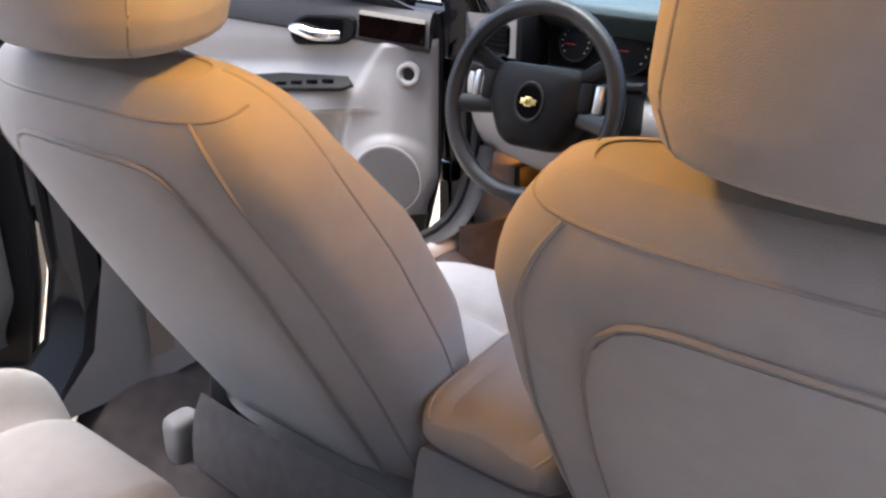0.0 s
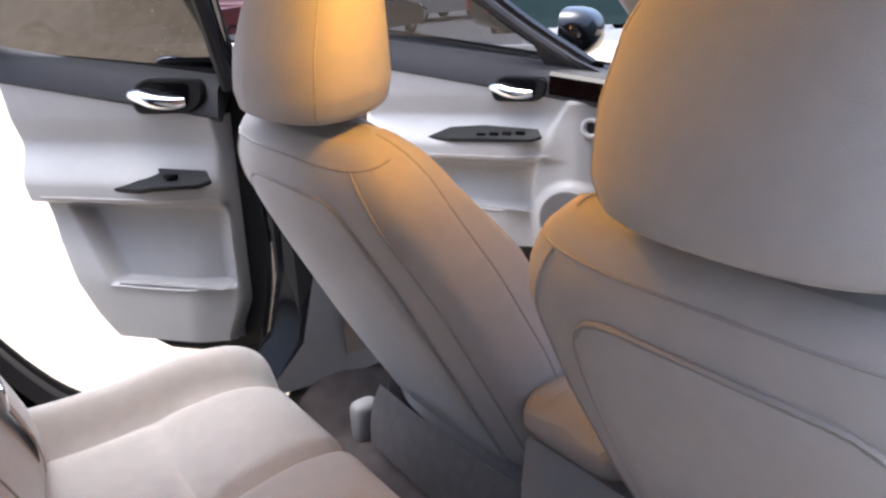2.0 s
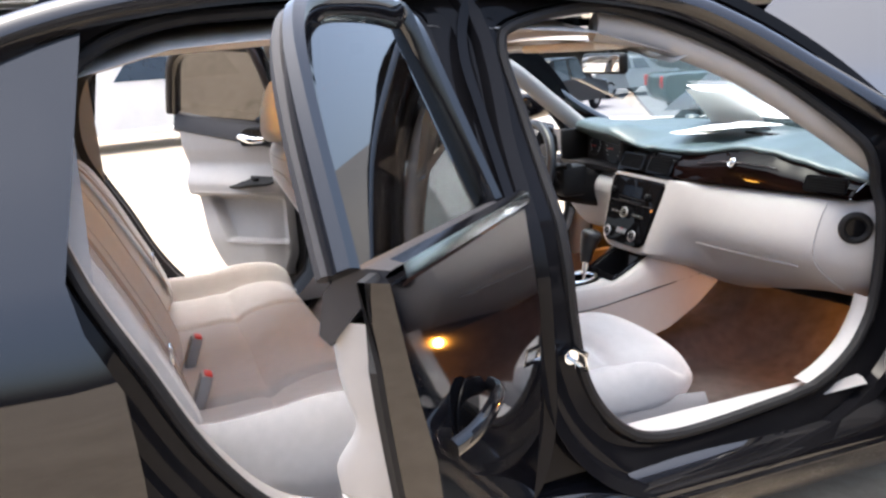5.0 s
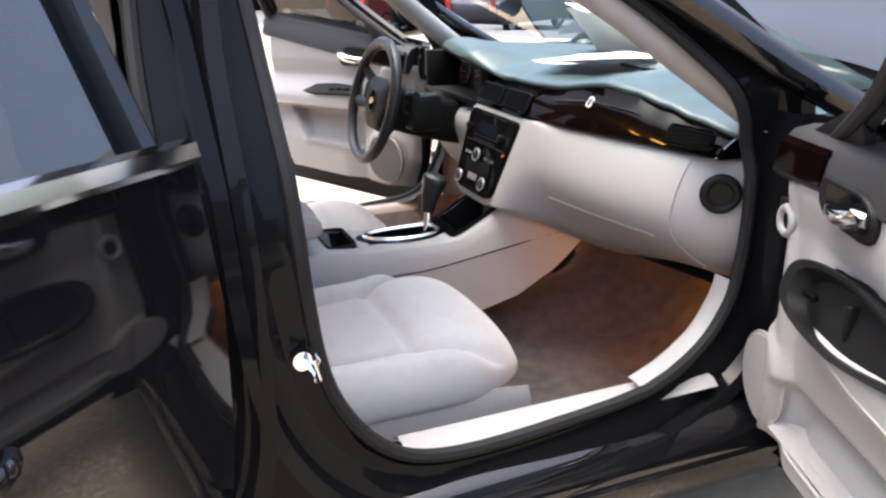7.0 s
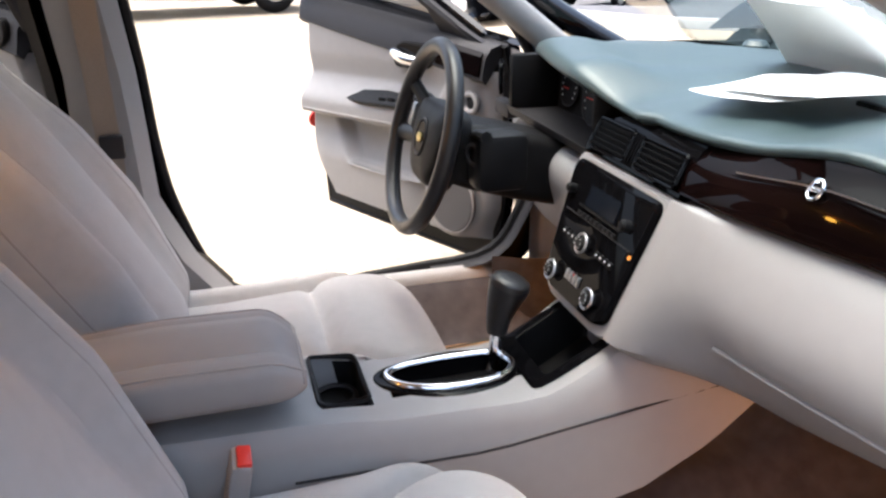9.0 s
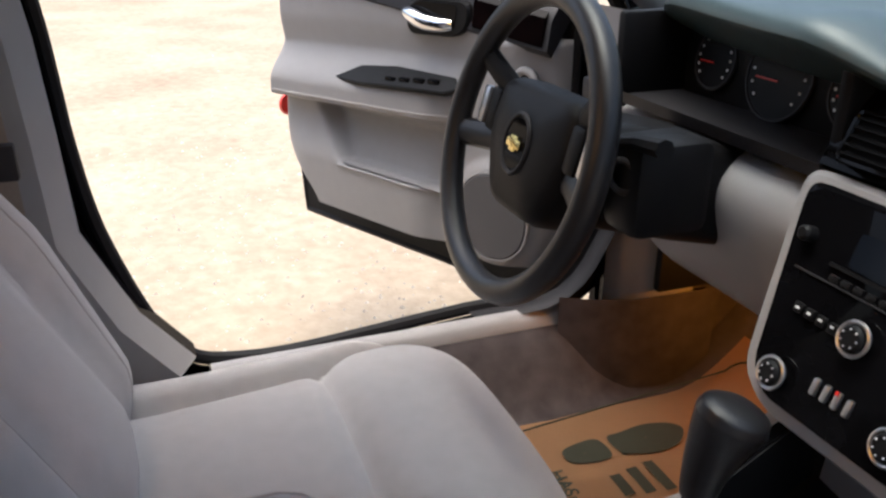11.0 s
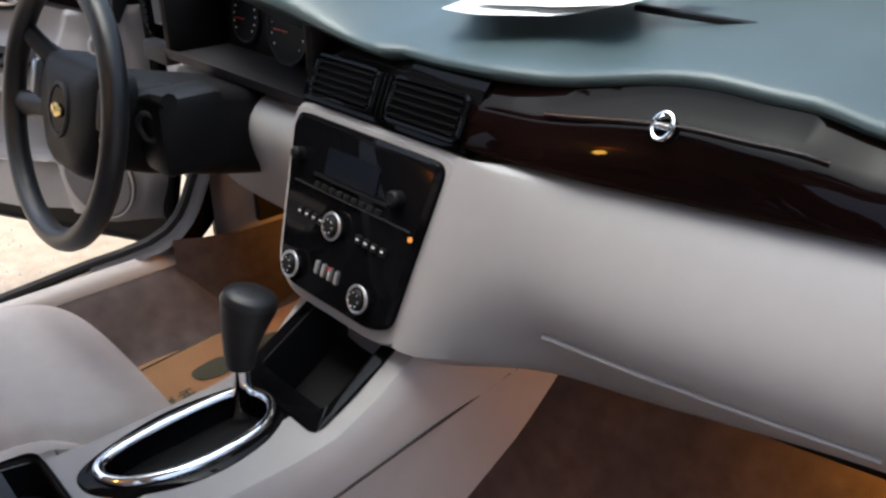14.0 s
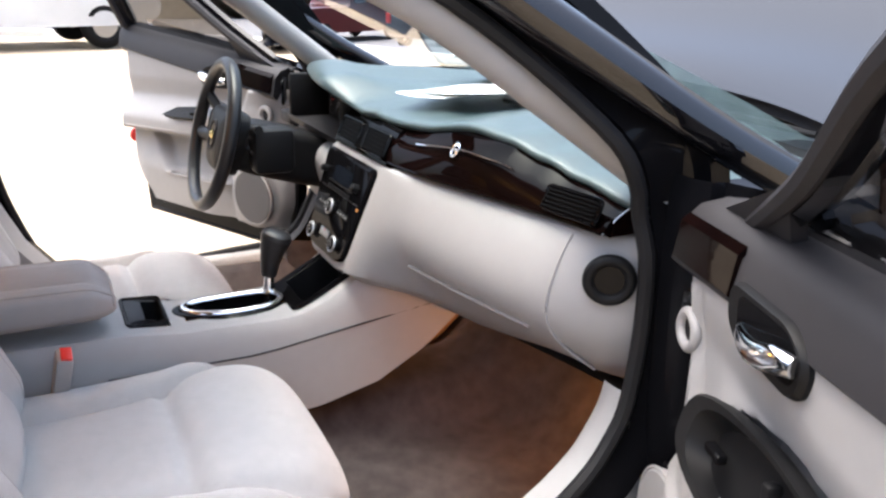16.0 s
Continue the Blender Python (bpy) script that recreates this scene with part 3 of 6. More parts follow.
# bumpers close the body at both ends
for f, y0, hi in ((1, 2.0, 0.92), (-1, -2.68, 1.02)):
    rows = []
    for x in np.linspace(-0.955, 0.955, 33):
        b = 1 - (abs(x) / 0.955) ** 3.5
        rows.append([(x, y0 + f * a * b, z) for a, z in ((-0.02, hi), (0.10, hi - 0.06), (0.19, 0.72), (0.22, 0.58), (0.20, 0.42), (0.14, 0.33), (0.0, 0.31))])
    part("bumper", loft(rows, loop=False, cap=False), PAINT, car, "black painted bumper")
for s in (1, -1):
    for y in (1.42, -1.95):
        wheel = part("wheel", torus(pose(s * 0.80, y, GZ + 0.33, 0, 90, 0), 0.24, 0.095, 40, 12), RUBBER, car, "black tyre")
        part("rim", disc(pose(s * 0.72, y, GZ + 0.33, 0, s * 90, 0), 0.19, 0.10, 32, 0.02), SATIN, wheel)


# ---- doors ----
DOORS = {
    # length, belt heights, bottom, handle middle, switches, armrest line, pocket (front, rear, foot, top), speaker
    "driver": dict(L=0.84, belt=(1.045, 1.145), foot=0.445, handle=(0.262, 1.008), switch=(0.175, 0.565, 0.868), arm=((0.15, 0.822), (0.80, 0.795)), pocket=(0.24, 0.575, 0.642, 0.765), speaker=(0.10, 0.628)),
    "passenger": dict(L=0.98, belt=(1.062, 1.10), foot=0.40, handle=(0.262, 0.992), switch=(0.15, 0.60, 0.83), arm=((0.15, 0.795), (0.40, 0.752), (0.90, 0.72)), pocket=(0.12, 0.50, 0.515, 0.60), speaker=(0.035, 0.575)),
    "rear_driver": dict(L=0.70, belt=(1.135, 1.235), foot=0.505, handle=(0.228, 1.122), switch=(0.13, 0.40, 0.938), arm=((0.12, 0.905), (0.70, 0.900)), pocket=(0.15, 0.43, 0.690, 0.862), speaker=None),
    "rear_passenger": dict(L=0.72, belt=(1.125, 1.165), foot=0.44, handle=(0.228, 1.062), switch=(0.13, 0.40, 0.888), arm=((0.12, 0.855), (0.70, 0.850)), pocket=(0.15, 0.43, 0.640, 0.812), speaker=None),
}


def car_door(side, rear, angle, hinge, label, kind):
    at = Matrix.Translation((side * hinge[0], hinge[1], 0)) @ pose(0, 0, 0, 0, 0, side * angle - 90)
    sg = -side  # local y that points into the car when shut
    spec = DOORS[kind]
    L, foot = spec["L"], spec["foot"]
    belt0, belt1 = spec["belt"]

    def P(s, n, z):
        return Vector((s, sg * n, z))

    SZ = Matrix(((1, 0, 0, 0), (0, 0, sg, 0), (0, 1, 0, 0), (0, 0, 0, 1)))

    def slab(outline, n0, depth, bevel=0.0):
        """A plate on the door's plane, its outline in (s, z)."""
        return plate(outline, SZ @ pose(0, 0, n0), depth, bevel)

    def belt(s):
        return belt0 + (belt1 - belt0) * s / L

    def arm(s):
        return linear(s, spec["arm"])

    def front_s(z):
        return linear(z, [(foot, 0.02), (foot + 0.2, -0.022), (1.1, -0.022)]) + (0.10 if rear else 0.0)

    def rear_s(z):
        h = (z - foot) / (belt1 - foot)
        if rear:
            return linear(h, [(0, L - 0.34), (0.03, L - 0.275), (0.08, L - 0.225), (0.15, L - 0.18), (0.25, L - 0.138), (0.4, L - 0.092), (0.55, L - 0.058), (0.75, L - 0.024), (0.9, L - 0.006), (1.0, L)])
        return linear(h, [(0, L - 0.02), (0.3, L), (1.0, L - 0.02)])

    def outer_n(z):
        return linear(z - foot, [(-0.02, 0.035), (0.08, 0.005), (0.25, -0.012), (0.42, -0.018), (0.52, -0.02), (0.58, -0.008), (0.66, 0.0), (0.8, 0.02)])

    zs = [foot + (belt0 - foot) * f for f in (0, 0.05, 0.13, 0.26, 0.42, 0.58, 0.72, 0.82, 0.9)]
    fr = [i / 12 for i in range(13)]

    def grid(nf):
        out = []
        for z in zs + [None]:
            row = []
            for f in fr:
                zz = belt(f * L) if z is None else z
                a, b = front_s(zz), rear_s(zz)
                s = a + (b - a) * f
                row.append(P(s, nf(zz, s), zz))
            out.append(row)
        return out

    door = part("door", loft(grid(lambda z, s: outer_n(z)), loop=False, cap=False), PAINT, car, label)
    door.matrix_basis = at
    # painted edge all round
    o = grid(lambda z, s: outer_n(z))
    i = grid(lambda z, s: 0.045)
    edge_o = [r[0] for r in o] + o[-1][1:] + [r[-1] for r in o[::-1]][1:] + o[0][::-1][1:-1]
    edge_i = [r[0] for r in i] + i[-1][1:] + [r[-1] for r in i[::-1]][1:] + i[0][::-1][1:-1]
    part("door_edge", loft([edge_o, edge_i], cap=False), PAINT, door)
    part("edge_seal", tube([p + P(0, -0.004, 0) for p in edge_i], 0.009, 6, closed=True), RUBBER, door)
    part("inner_skin", loft(i, loop=False, cap=False), RUBBER, door)

    # inner trim: a scooped upper field, a sweeping armrest, a pocket, and ahead of them a raised speaker panel
    cup = kind == "passenger"
    p0, p1, pz, pt = spec["pocket"]
    t0, t1 = (0.125, L) if rear else (-0.02, L)
    s0, s1, sz = spec["switch"]

    def cup_d(s, z):
        """1 on the edge of the pull cup, 0 at its middle."""
        u, q = (s - 0.375) / 0.215, (z - sz) / 0.056
        q /= 0.45 + 0.55 * fade(u, 1.0, -0.3)
        return (abs(u) ** 3 + abs(q) ** 3) ** (1 / 3)

    def panel_edge(z):
        """Rear edge of the raised panel that carries the speaker and the demister."""
        return linear(z, [(0.45, 0.20), (0.60, 0.225), (0.714, 0.238), (0.852, 0.184), (0.906, 0.161), (0.98, 0.112)]) if not cup else linear(z, [(0.45, 0.06), (0.62, 0.13), (0.80, 0.10), (0.9, 0.075), (0.98, 0.06)])

    def trim_n(z, s):
        n = 0.100
        up = arm(s)
        bulge = fade(z, up - 0.030, up - 0.012) * fade(z, up + 0.115, up + 0.02)
        n += (0.052 if not rear else 0.045) * bulge * fade(s, 0.10 if not rear else 0.06, 0.30)
        n += 0.012 * fade(z, up + 0.10, up + 0.18)
        # swelling below the pocket, the pocket itself behind it
        n += 0.030 * fade(z, pt, pz - 0.01) * fade(s, p0 - 0.02, p0 + 0.10) * fade(s, L + 0.02, L - 0.14)
        slant = p1 + 0.10 * (z - pz) / (pt - pz)
        n -= 0.042 * fade(z, pz - 0.006, pz + 0.012) * fade(z, pt + 0.025, pt - 0.01) * fade(s, p0 - 0.03, p0 + 0.03) * fade(s, slant + 0.012, slant - 0.03)
        if not rear:
            edge = panel_edge(z)
            n += 0.016 * fade(s, edge + 0.008, edge - 0.012) * fade(z, 0.99, 0.97)
            cs, cz = spec["speaker"]
            n += 0.014 * fade(math.hypot(s - cs, z - cz), 0.125, 0.095)
            n -= 0.040 * fade(s, 0.10, -0.02)
        if cup:
            n -= 0.075 * fade(cup_d(s, z), 0.98, 0.72)
        return n

    rows = []
    base = foot + (0.080 if not rear else 0.055)
    for z in list(np.linspace(base, belt0 - 0.06, 92)) + [None]:
        row = []
        for f in np.linspace(0, 1, 104):
            zz = belt(f * L) - 0.06 if z is None else z
            a = t0 + 0.03 * fade(zz, base + 0.10, base)
            b = rear_s(zz) - 0.014 - ((0.14 * fade(zz, base + 0.24, base - 0.02) ** 2) if not rear else 0.012)
            s = a + (b - a) * f
            e = min(f, 1 - f)
            n = trim_n(zz, s)
            row.append(P(s, 0.05 + (n - 0.05) * math.sqrt(max(0, 1 - (1 - min(1, e / 0.03)) ** 2)), zz))
        rows.append(row)
    rows.insert(0, [Vector((p.x, sg * 0.05, p.z - 0.012)) for p in rows[0]])
    part("door_trim", loft(rows, loop=False, cap=False), TRIM_SOFT, door, "grey vinyl door trim with armrest and pocket")

    # upper sill: charcoal pad below the glass
    prof = [(0.02, 0.008), (0.05, 0.010), (0.086, 0.002), (0.108, -0.022), (0.119, -0.075), (0.104, -0.088)]
    a, b = (0.115, L - 0.03) if rear else (-0.01, L - 0.01)
    part("upper_sill", loft([[P(s, n, belt(s) + dz) for n, dz in prof] for s in np.linspace(a, b, 12)], loop=False, cap=True), DARKTRIM, door, "charcoal upper door sill")
    if not rear:
        wood = [(0.104, -0.014), (0.115, -0.024), (0.122, -0.074), (0.106, -0.084)]
        part("wood_accent", loft([[P(s, n, belt(s) + dz + 0.006) for n, dz in wood] for s in np.linspace(0.0, 0.168, 6)], loop=False, cap=True), GLOSSWOOD, door, "dark gloss wood accent")

    # handle in its dark recess
    hs, hz = spec["handle"]
    hn = 0.108
    bez = part("handle_bezel", slab(round_corners([(hs - 0.088, hz + 0.034), (hs + 0.05, hz + 0.034), (hs + 0.092, hz + 0.006), (hs + 0.080, hz - 0.042), (hs - 0.055, hz - 0.036), (hs - 0.088, hz - 0.012)], 0.022), hn, 0.016, 0.006), BLACKPLASTIC, door, "black handle bezel")
    part("handle_recess", slab(round_corners([(hs - 0.06, hz + 0.026), (hs + 0.05, hz + 0.026), (hs + 0.078, hz + 0.004), (hs + 0.07, hz - 0.026), (hs - 0.05, hz - 0.024)], 0.016), hn + 0.0155, 0.002), PIANO, bez, smooth=False)
    lever = [P(hs + u, hn + q, hz + z) for u, q, z in ((-0.045, 0.014, -0.012), (-0.02, 0.022, -0.014), (0.02, 0.030, -0.010), (0.055, 0.030, 0.0), (0.080, 0.022, 0.002))]
    part("handle_lever", tube(spline(lever, 5), lambda f: 0.006 + 0.007 * math.sin(math.pi * min(1, f * 0.75 + 0.1)), 12, flat=1.25), CHROME, bez, "chrome inside door handle")
    # switch plate on the armrest, or the pull cup
    if cup:
        def rim(k, lift):
            out = []
            for j in range(56):
                a = 2 * math.pi * j / 56
                c, q = math.cos(a), math.sin(a)
                r = (abs(c) ** 3 + abs(q) ** 3) ** (-1 / 3)
                u, w = c * r * k, q * r * k * (0.45 + 0.55 * fade(c * r, 1.0, -0.3))
                out.append(P(0.375 + 0.215 * u, 0.140 - 0.016 * w + lift, sz + 0.056 * w + lift * 0.6))
            return out

        bowl = part("pull_cup", loft([rim(1.10, -0.016), rim(1.09, 0.004), rim(1.04, 0.011), rim(0.92, 0.009), rim(0.86, -0.008), rim(0.74, -0.030), rim(0.05, -0.036)]), BLACKPLASTIC, door, "black pull cup in the armrest")
        part("window_switch", box(P(0.235, 0.142, sz + 0.004), (0.036, 0.014, 0.012), 0.003), PIANO, bowl)
        part("cup_divider", box(P(0.33, 0.124, sz - 0.004), (0.016, 0.02, 0.06), 0.005), BLACKPLASTIC, bowl)
    else:
        top = [P(s, n, z - 0.003) for s, n, z in ((s0, 0.150, sz + 0.012), (s0 + 0.02, 0.132, sz + 0.030), ((s0 + s1) / 2, 0.124, sz + 0.030), (s1 - 0.08, 0.124, sz + 0.018), (s1, 0.140, sz - 0.016), (s1 - 0.10, 0.158, sz - 0.014), ((s0 + s1) / 2, 0.162, sz - 0.006), (s0 + 0.03, 0.160, sz + 0.002))]
        bm = bmesh.new()
        up = P(0, 0.35, 1).normalized() * 0.006
        lo = [bm.verts.new(p - up) for p in top]
        hi = [bm.verts.new(p + up * 0.6) for p in top]
        for k in range(8):
            bm.faces.new((lo[k], lo[(k + 1) % 8], hi[(k + 1) % 8], hi[k]))
        bm.faces.new(lo)
        bm.faces.new(hi)
        sw = part("switch_panel", bm, BLACKPLASTIC, door, "black switch panel in the armrest", bevel=0.003)
        for k in range(4 if not rear else 1):
            c = P(s0 + (0.07 + 0.042 * k if not rear else 0.10), 0.144, sz + 0.016 - 0.004 * k)
            part("window_switch", box(c, (0.030, 0.014, 0.010), 0.003), PIANO, sw)
    part("armrest_seam", tube([P(s, trim_n(arm(s) - 0.004, s) + 0.0005, arm(s) - 0.004) for s in np.linspace(0.16 if not rear else 0.15, rear_s(0.8) - 0.04, 24)], 0.0022, 6), SEAM, door)
    part("pocket_floor", loft([[P(s, n, pz + 0.004) for n in (0.05, 0.128)] for s in (p0, p1 - 0.01)], loop=False, cap=False), TRIM_SOFT, door)
    part("pocket_lip", tube([P(s, trim_n(pz - 0.012, s) + 0.001, pz - 0.003) for s in np.linspace(p0 - 0.01, p1 + 0.005, 14)], 0.004, 8), TRIM_SOFT, door)
    if not rear:
        cs, cz = spec["speaker"]
        face = trim_n(cz, cs)
        sm = SZ @ pose(cs, cz, face - 0.012)
        part("speaker_ring", torus(sm @ pose(0, 0, 0.012), 0.092, 0.003, 48, 8), TRIM_SOFT, door)
        part("speaker_grille", disc(sm, 0.090, 0.016, 48, 0.004), GRILLE if side < 0 else TRIM_SOFT, door, "round grey speaker grille")
        tm = SZ @ pose(0.045, 0.903, 0.094)
        part("demister_ring", torus(tm @ pose(0, 0, 0.012), 0.024, 0.008, 36, 10), TRIM, door, "round grey demister outlet")
        part("demister_hole", disc(tm, 0.024, 0.011, 28), RUBBER, door)
        part("reflector", disc(Matrix.Translation(P(L - 0.012, 0.075, 0.735)) @ pose(0, 0, 0, 0, 90, 0), 0.028, 0.012, 20, 0.003), RED, door, "round red door-edge reflector")
    # glass with its frame
    if rear:
        frame_pts = [(0.10, belt(0)), (0.105, 1.44), (0.17, 1.475), (0.32, 1.485), (0.46, 1.475), (0.54, 1.43), (0.61, 1.33), (L - 0.03, belt(L - 0.03))]
    else:
        k = L / 1.05
        frame_pts = [(0.10 * k, belt(0.12)), (0.30 * k, 1.17), (0.50 * k, 1.30), (0.70 * k, 1.395), (0.88 * k, 1.45), (0.98 * k, 1.45), (1.0 * k, 1.37), (1.01 * k, belt(L))]
    lean = lambda z: 0.03 + max(0, z - 1.05) * (0.50 if not rear else 0.42)  # noqa: E731
    path = spline([P(s, lean(z), z) for s, z in frame_pts], 5)
    part("window_frame", tube(path, 0.020, 8, flat=1.5), PAINT, door, "black window frame")
    part("frame_lining", tube([p + P(0, 0.022, -0.004) for p in path], 0.015, 8), DARKTRIM, door)
    bm = bmesh.new()
    vs = [bm.verts.new(p) for p in path]
    bm.faces.new(vs)
    pane = part("window_glass", bm, GLASS_REAR if rear else GLASS_TINT, door, "tinted side window glass", smooth=False)
    pane.visible_shadow = False
    # bright belt moulding, outside handle and mirror
    part("belt_moulding", loft([[P(s, n, belt(s) + dz) for n, dz in ((0.0, -0.006), (-0.008, 0.004), (-0.004, 0.022), (0.012, 0.026))] for s in np.linspace(front_s(1.1), L * 0.985, 10)], loop=False, cap=False), CHROME, door, "bright chrome belt moulding")
    ox, oz = (L - 0.16, 0.94)
    hp = spline([P(ox - 0.10, outer_n(oz) - 0.006, oz), P(ox - 0.06, outer_n(oz) - 0.028, oz + 0.004), P(ox + 0.05, outer_n(oz) - 0.03, oz + 0.006), P(ox + 0.10, outer_n(oz) - 0.012, oz)], 5)
    part("outside_handle", tube(hp, 0.010, 10, flat=1.3), PAINT, door, "black outside pull handle")
    part("handle_cup", disc(SZ @ pose(ox, oz, outer_n(oz) - 0.003), 0.05, 0.002, 28), PIANO, door)
    latch = part("door_latch", box(P(rear_s(0.80) + 0.002, 0.035, 0.80), (0.008, 0.05, 0.09), 0.003), STEEL, door, "steel door latch")
    part("latch_slot", box(P(rear_s(0.80) + 0.005, 0.04, 0.80), (0.006, 0.03, 0.02), 0.002), RUBBER, latch)
    if not rear:
        tri = [P(0.02, 0.05, belt(0.02)), P(0.20, 0.05, belt(0.2)), P(0.235, 0.085, 1.15)]
        bm = bmesh.new()
        f = [bm.verts.new(p) for p in tri]
        g = [bm.verts.new(p + P(0, 0.02, 0)) for p in tri]
        for k in range(3):
            bm.faces.new((f[k], f[(k + 1) % 3], g[(k + 1) % 3], g[k]))
        bm.faces.new(f)
        bm.faces.new(g)
        part("mirror_sail", bm, DARKTRIM, door, "charcoal mirror cover")
        c = P(0.20, -0.13, belt(0.2) + 0.075)
        oval2 = [(math.copysign(abs(math.cos(a)) ** 0.6, math.cos(a)), math.copysign(abs(math.sin(a)) ** 0.6, math.sin(a))) for a in [2 * math.pi * s / 28 for s in range(28)]]
        rings = []
        for k in range(9):
            q = k / 8
            r = max(0.05, math.sqrt(max(0.0, 1 - (q * 0.98) ** 2.6)))
            rings.append([c + P(-0.10 * q, y * r * 0.105, z * r * 0.075) for y, z in oval2])
        mir = part("side_mirror", loft(rings), PAINT, door, "black side mirror housing")
        part("mirror_glass", loft([[c + P(d, y * 0.095, z * 0.066) for y, z in oval2] for d in (0.004, -0.004)]), CHROME, mir)
        part("mirror_arm", tube([P(0.17, 0.03, belt(0.17) + 0.03), P(0.18, -0.05, belt(0.17) + 0.05)], 0.022, 8), PAINT, mir)
    return door


GRILLE = material("speaker_grille_cloth", (0.085, 0.08, 0.08), 0.85, 0, 500, 0.25, 0.6, 700)
car_door(1, False, 70, (0.945, 0.50), "black front door standing wide open, grey inside", "passenger")
car_door(-1, False, 64, (0.925, 0.415), "black driver's door standing wide open, grey inside", "driver")
car_door(1, True, 51, (0.93, -0.60), "black rear door standing wide open, grey inside", "rear_passenger")
car_door(-1, True, 50, (0.91, -0.60), "black rear door half open with dark glass", "rear_driver")


# ---- front seats ----
def cushion_rings(cx):
    """Puffed cushion: side bolsters, creases along the insert and one across it, rolled front."""
    rings = []
    for y in np.linspace(-0.53, 0.080, 84):
        back = 0.045 if cx > 0 else 0.035 * fade(y, -0.4, 0.0)
        roll = math.sqrt(max(0.0, 1 - (max(0.0, (y + 0.055) / 0.141)) ** 2.4))
        half = 0.262 * (1 - 0.30 * max(0.0, (y + 0.15) / 0.235) ** 3.2)
        top, low = 0.598 - 0.012 * fade(y, -0.05, -0.4), 0.445
        top = 0.50 + (top - 0.50) * (0.06 + 0.94 * roll)
        low = 0.50 - (0.50 - low) * (0.35 + 0.65 * roll)
        near = linear(y, [(-0.53, 0.50), (-0.24, 0.52), (-0.15, 0.62), (-0.05, 0.86), (0.02, 1.0)])
        wide = linear(y, [(-0.53, 0.62), (-0.2, 0.70), (-0.05, 0.85), (0.04, 1.0)])
        ring = []
        n = 112
        for k in range(n):
            a = 2 * math.pi * k / n
            c, q = math.cos(a), math.sin(a)
            x = math.copysign(abs(c) ** 0.62, c)
            z = math.copysign(abs(q) ** 0.62, q)
            f = abs(x)
            inner = wide if x * cx > 0 else near
            zz = 0.50 + (top - 0.50) * z if z > 0 else 0.50 + (0.50 - low) * z
            if z > 0:
                up = 0.014 * (1 - (f / inner) ** 2) if f < inner else 0.026 * math.sin(math.pi * min(1, (f - inner) / max(0.02, 1.06 - inner))) * fade(y, 0.04, -0.1)
                up -= 0.017 * math.exp(-((f - inner) / 0.045) ** 2) * fade(y, 0.06, 0.0)
                up -= 0.014 * math.exp(-((y + 0.17) / 0.018) ** 2) * fade(f, inner + 0.04, inner - 0.06)
                up += 0.012 * fade(y, -0.17, -0.10) * fade(f, 1.0, 0.75)
                zz += up * (0.2 + 0.8 * roll) * fade(z, 0.1, 0.7)
            puff = 1.0 + 0.012 * math.sin(math.pi * (zz - 0.45) / 0.14) if zz > 0.45 else 1.0
            ring.append((cx + half * x * puff, y - back, zz))
        rings.append(ring)
    return rings


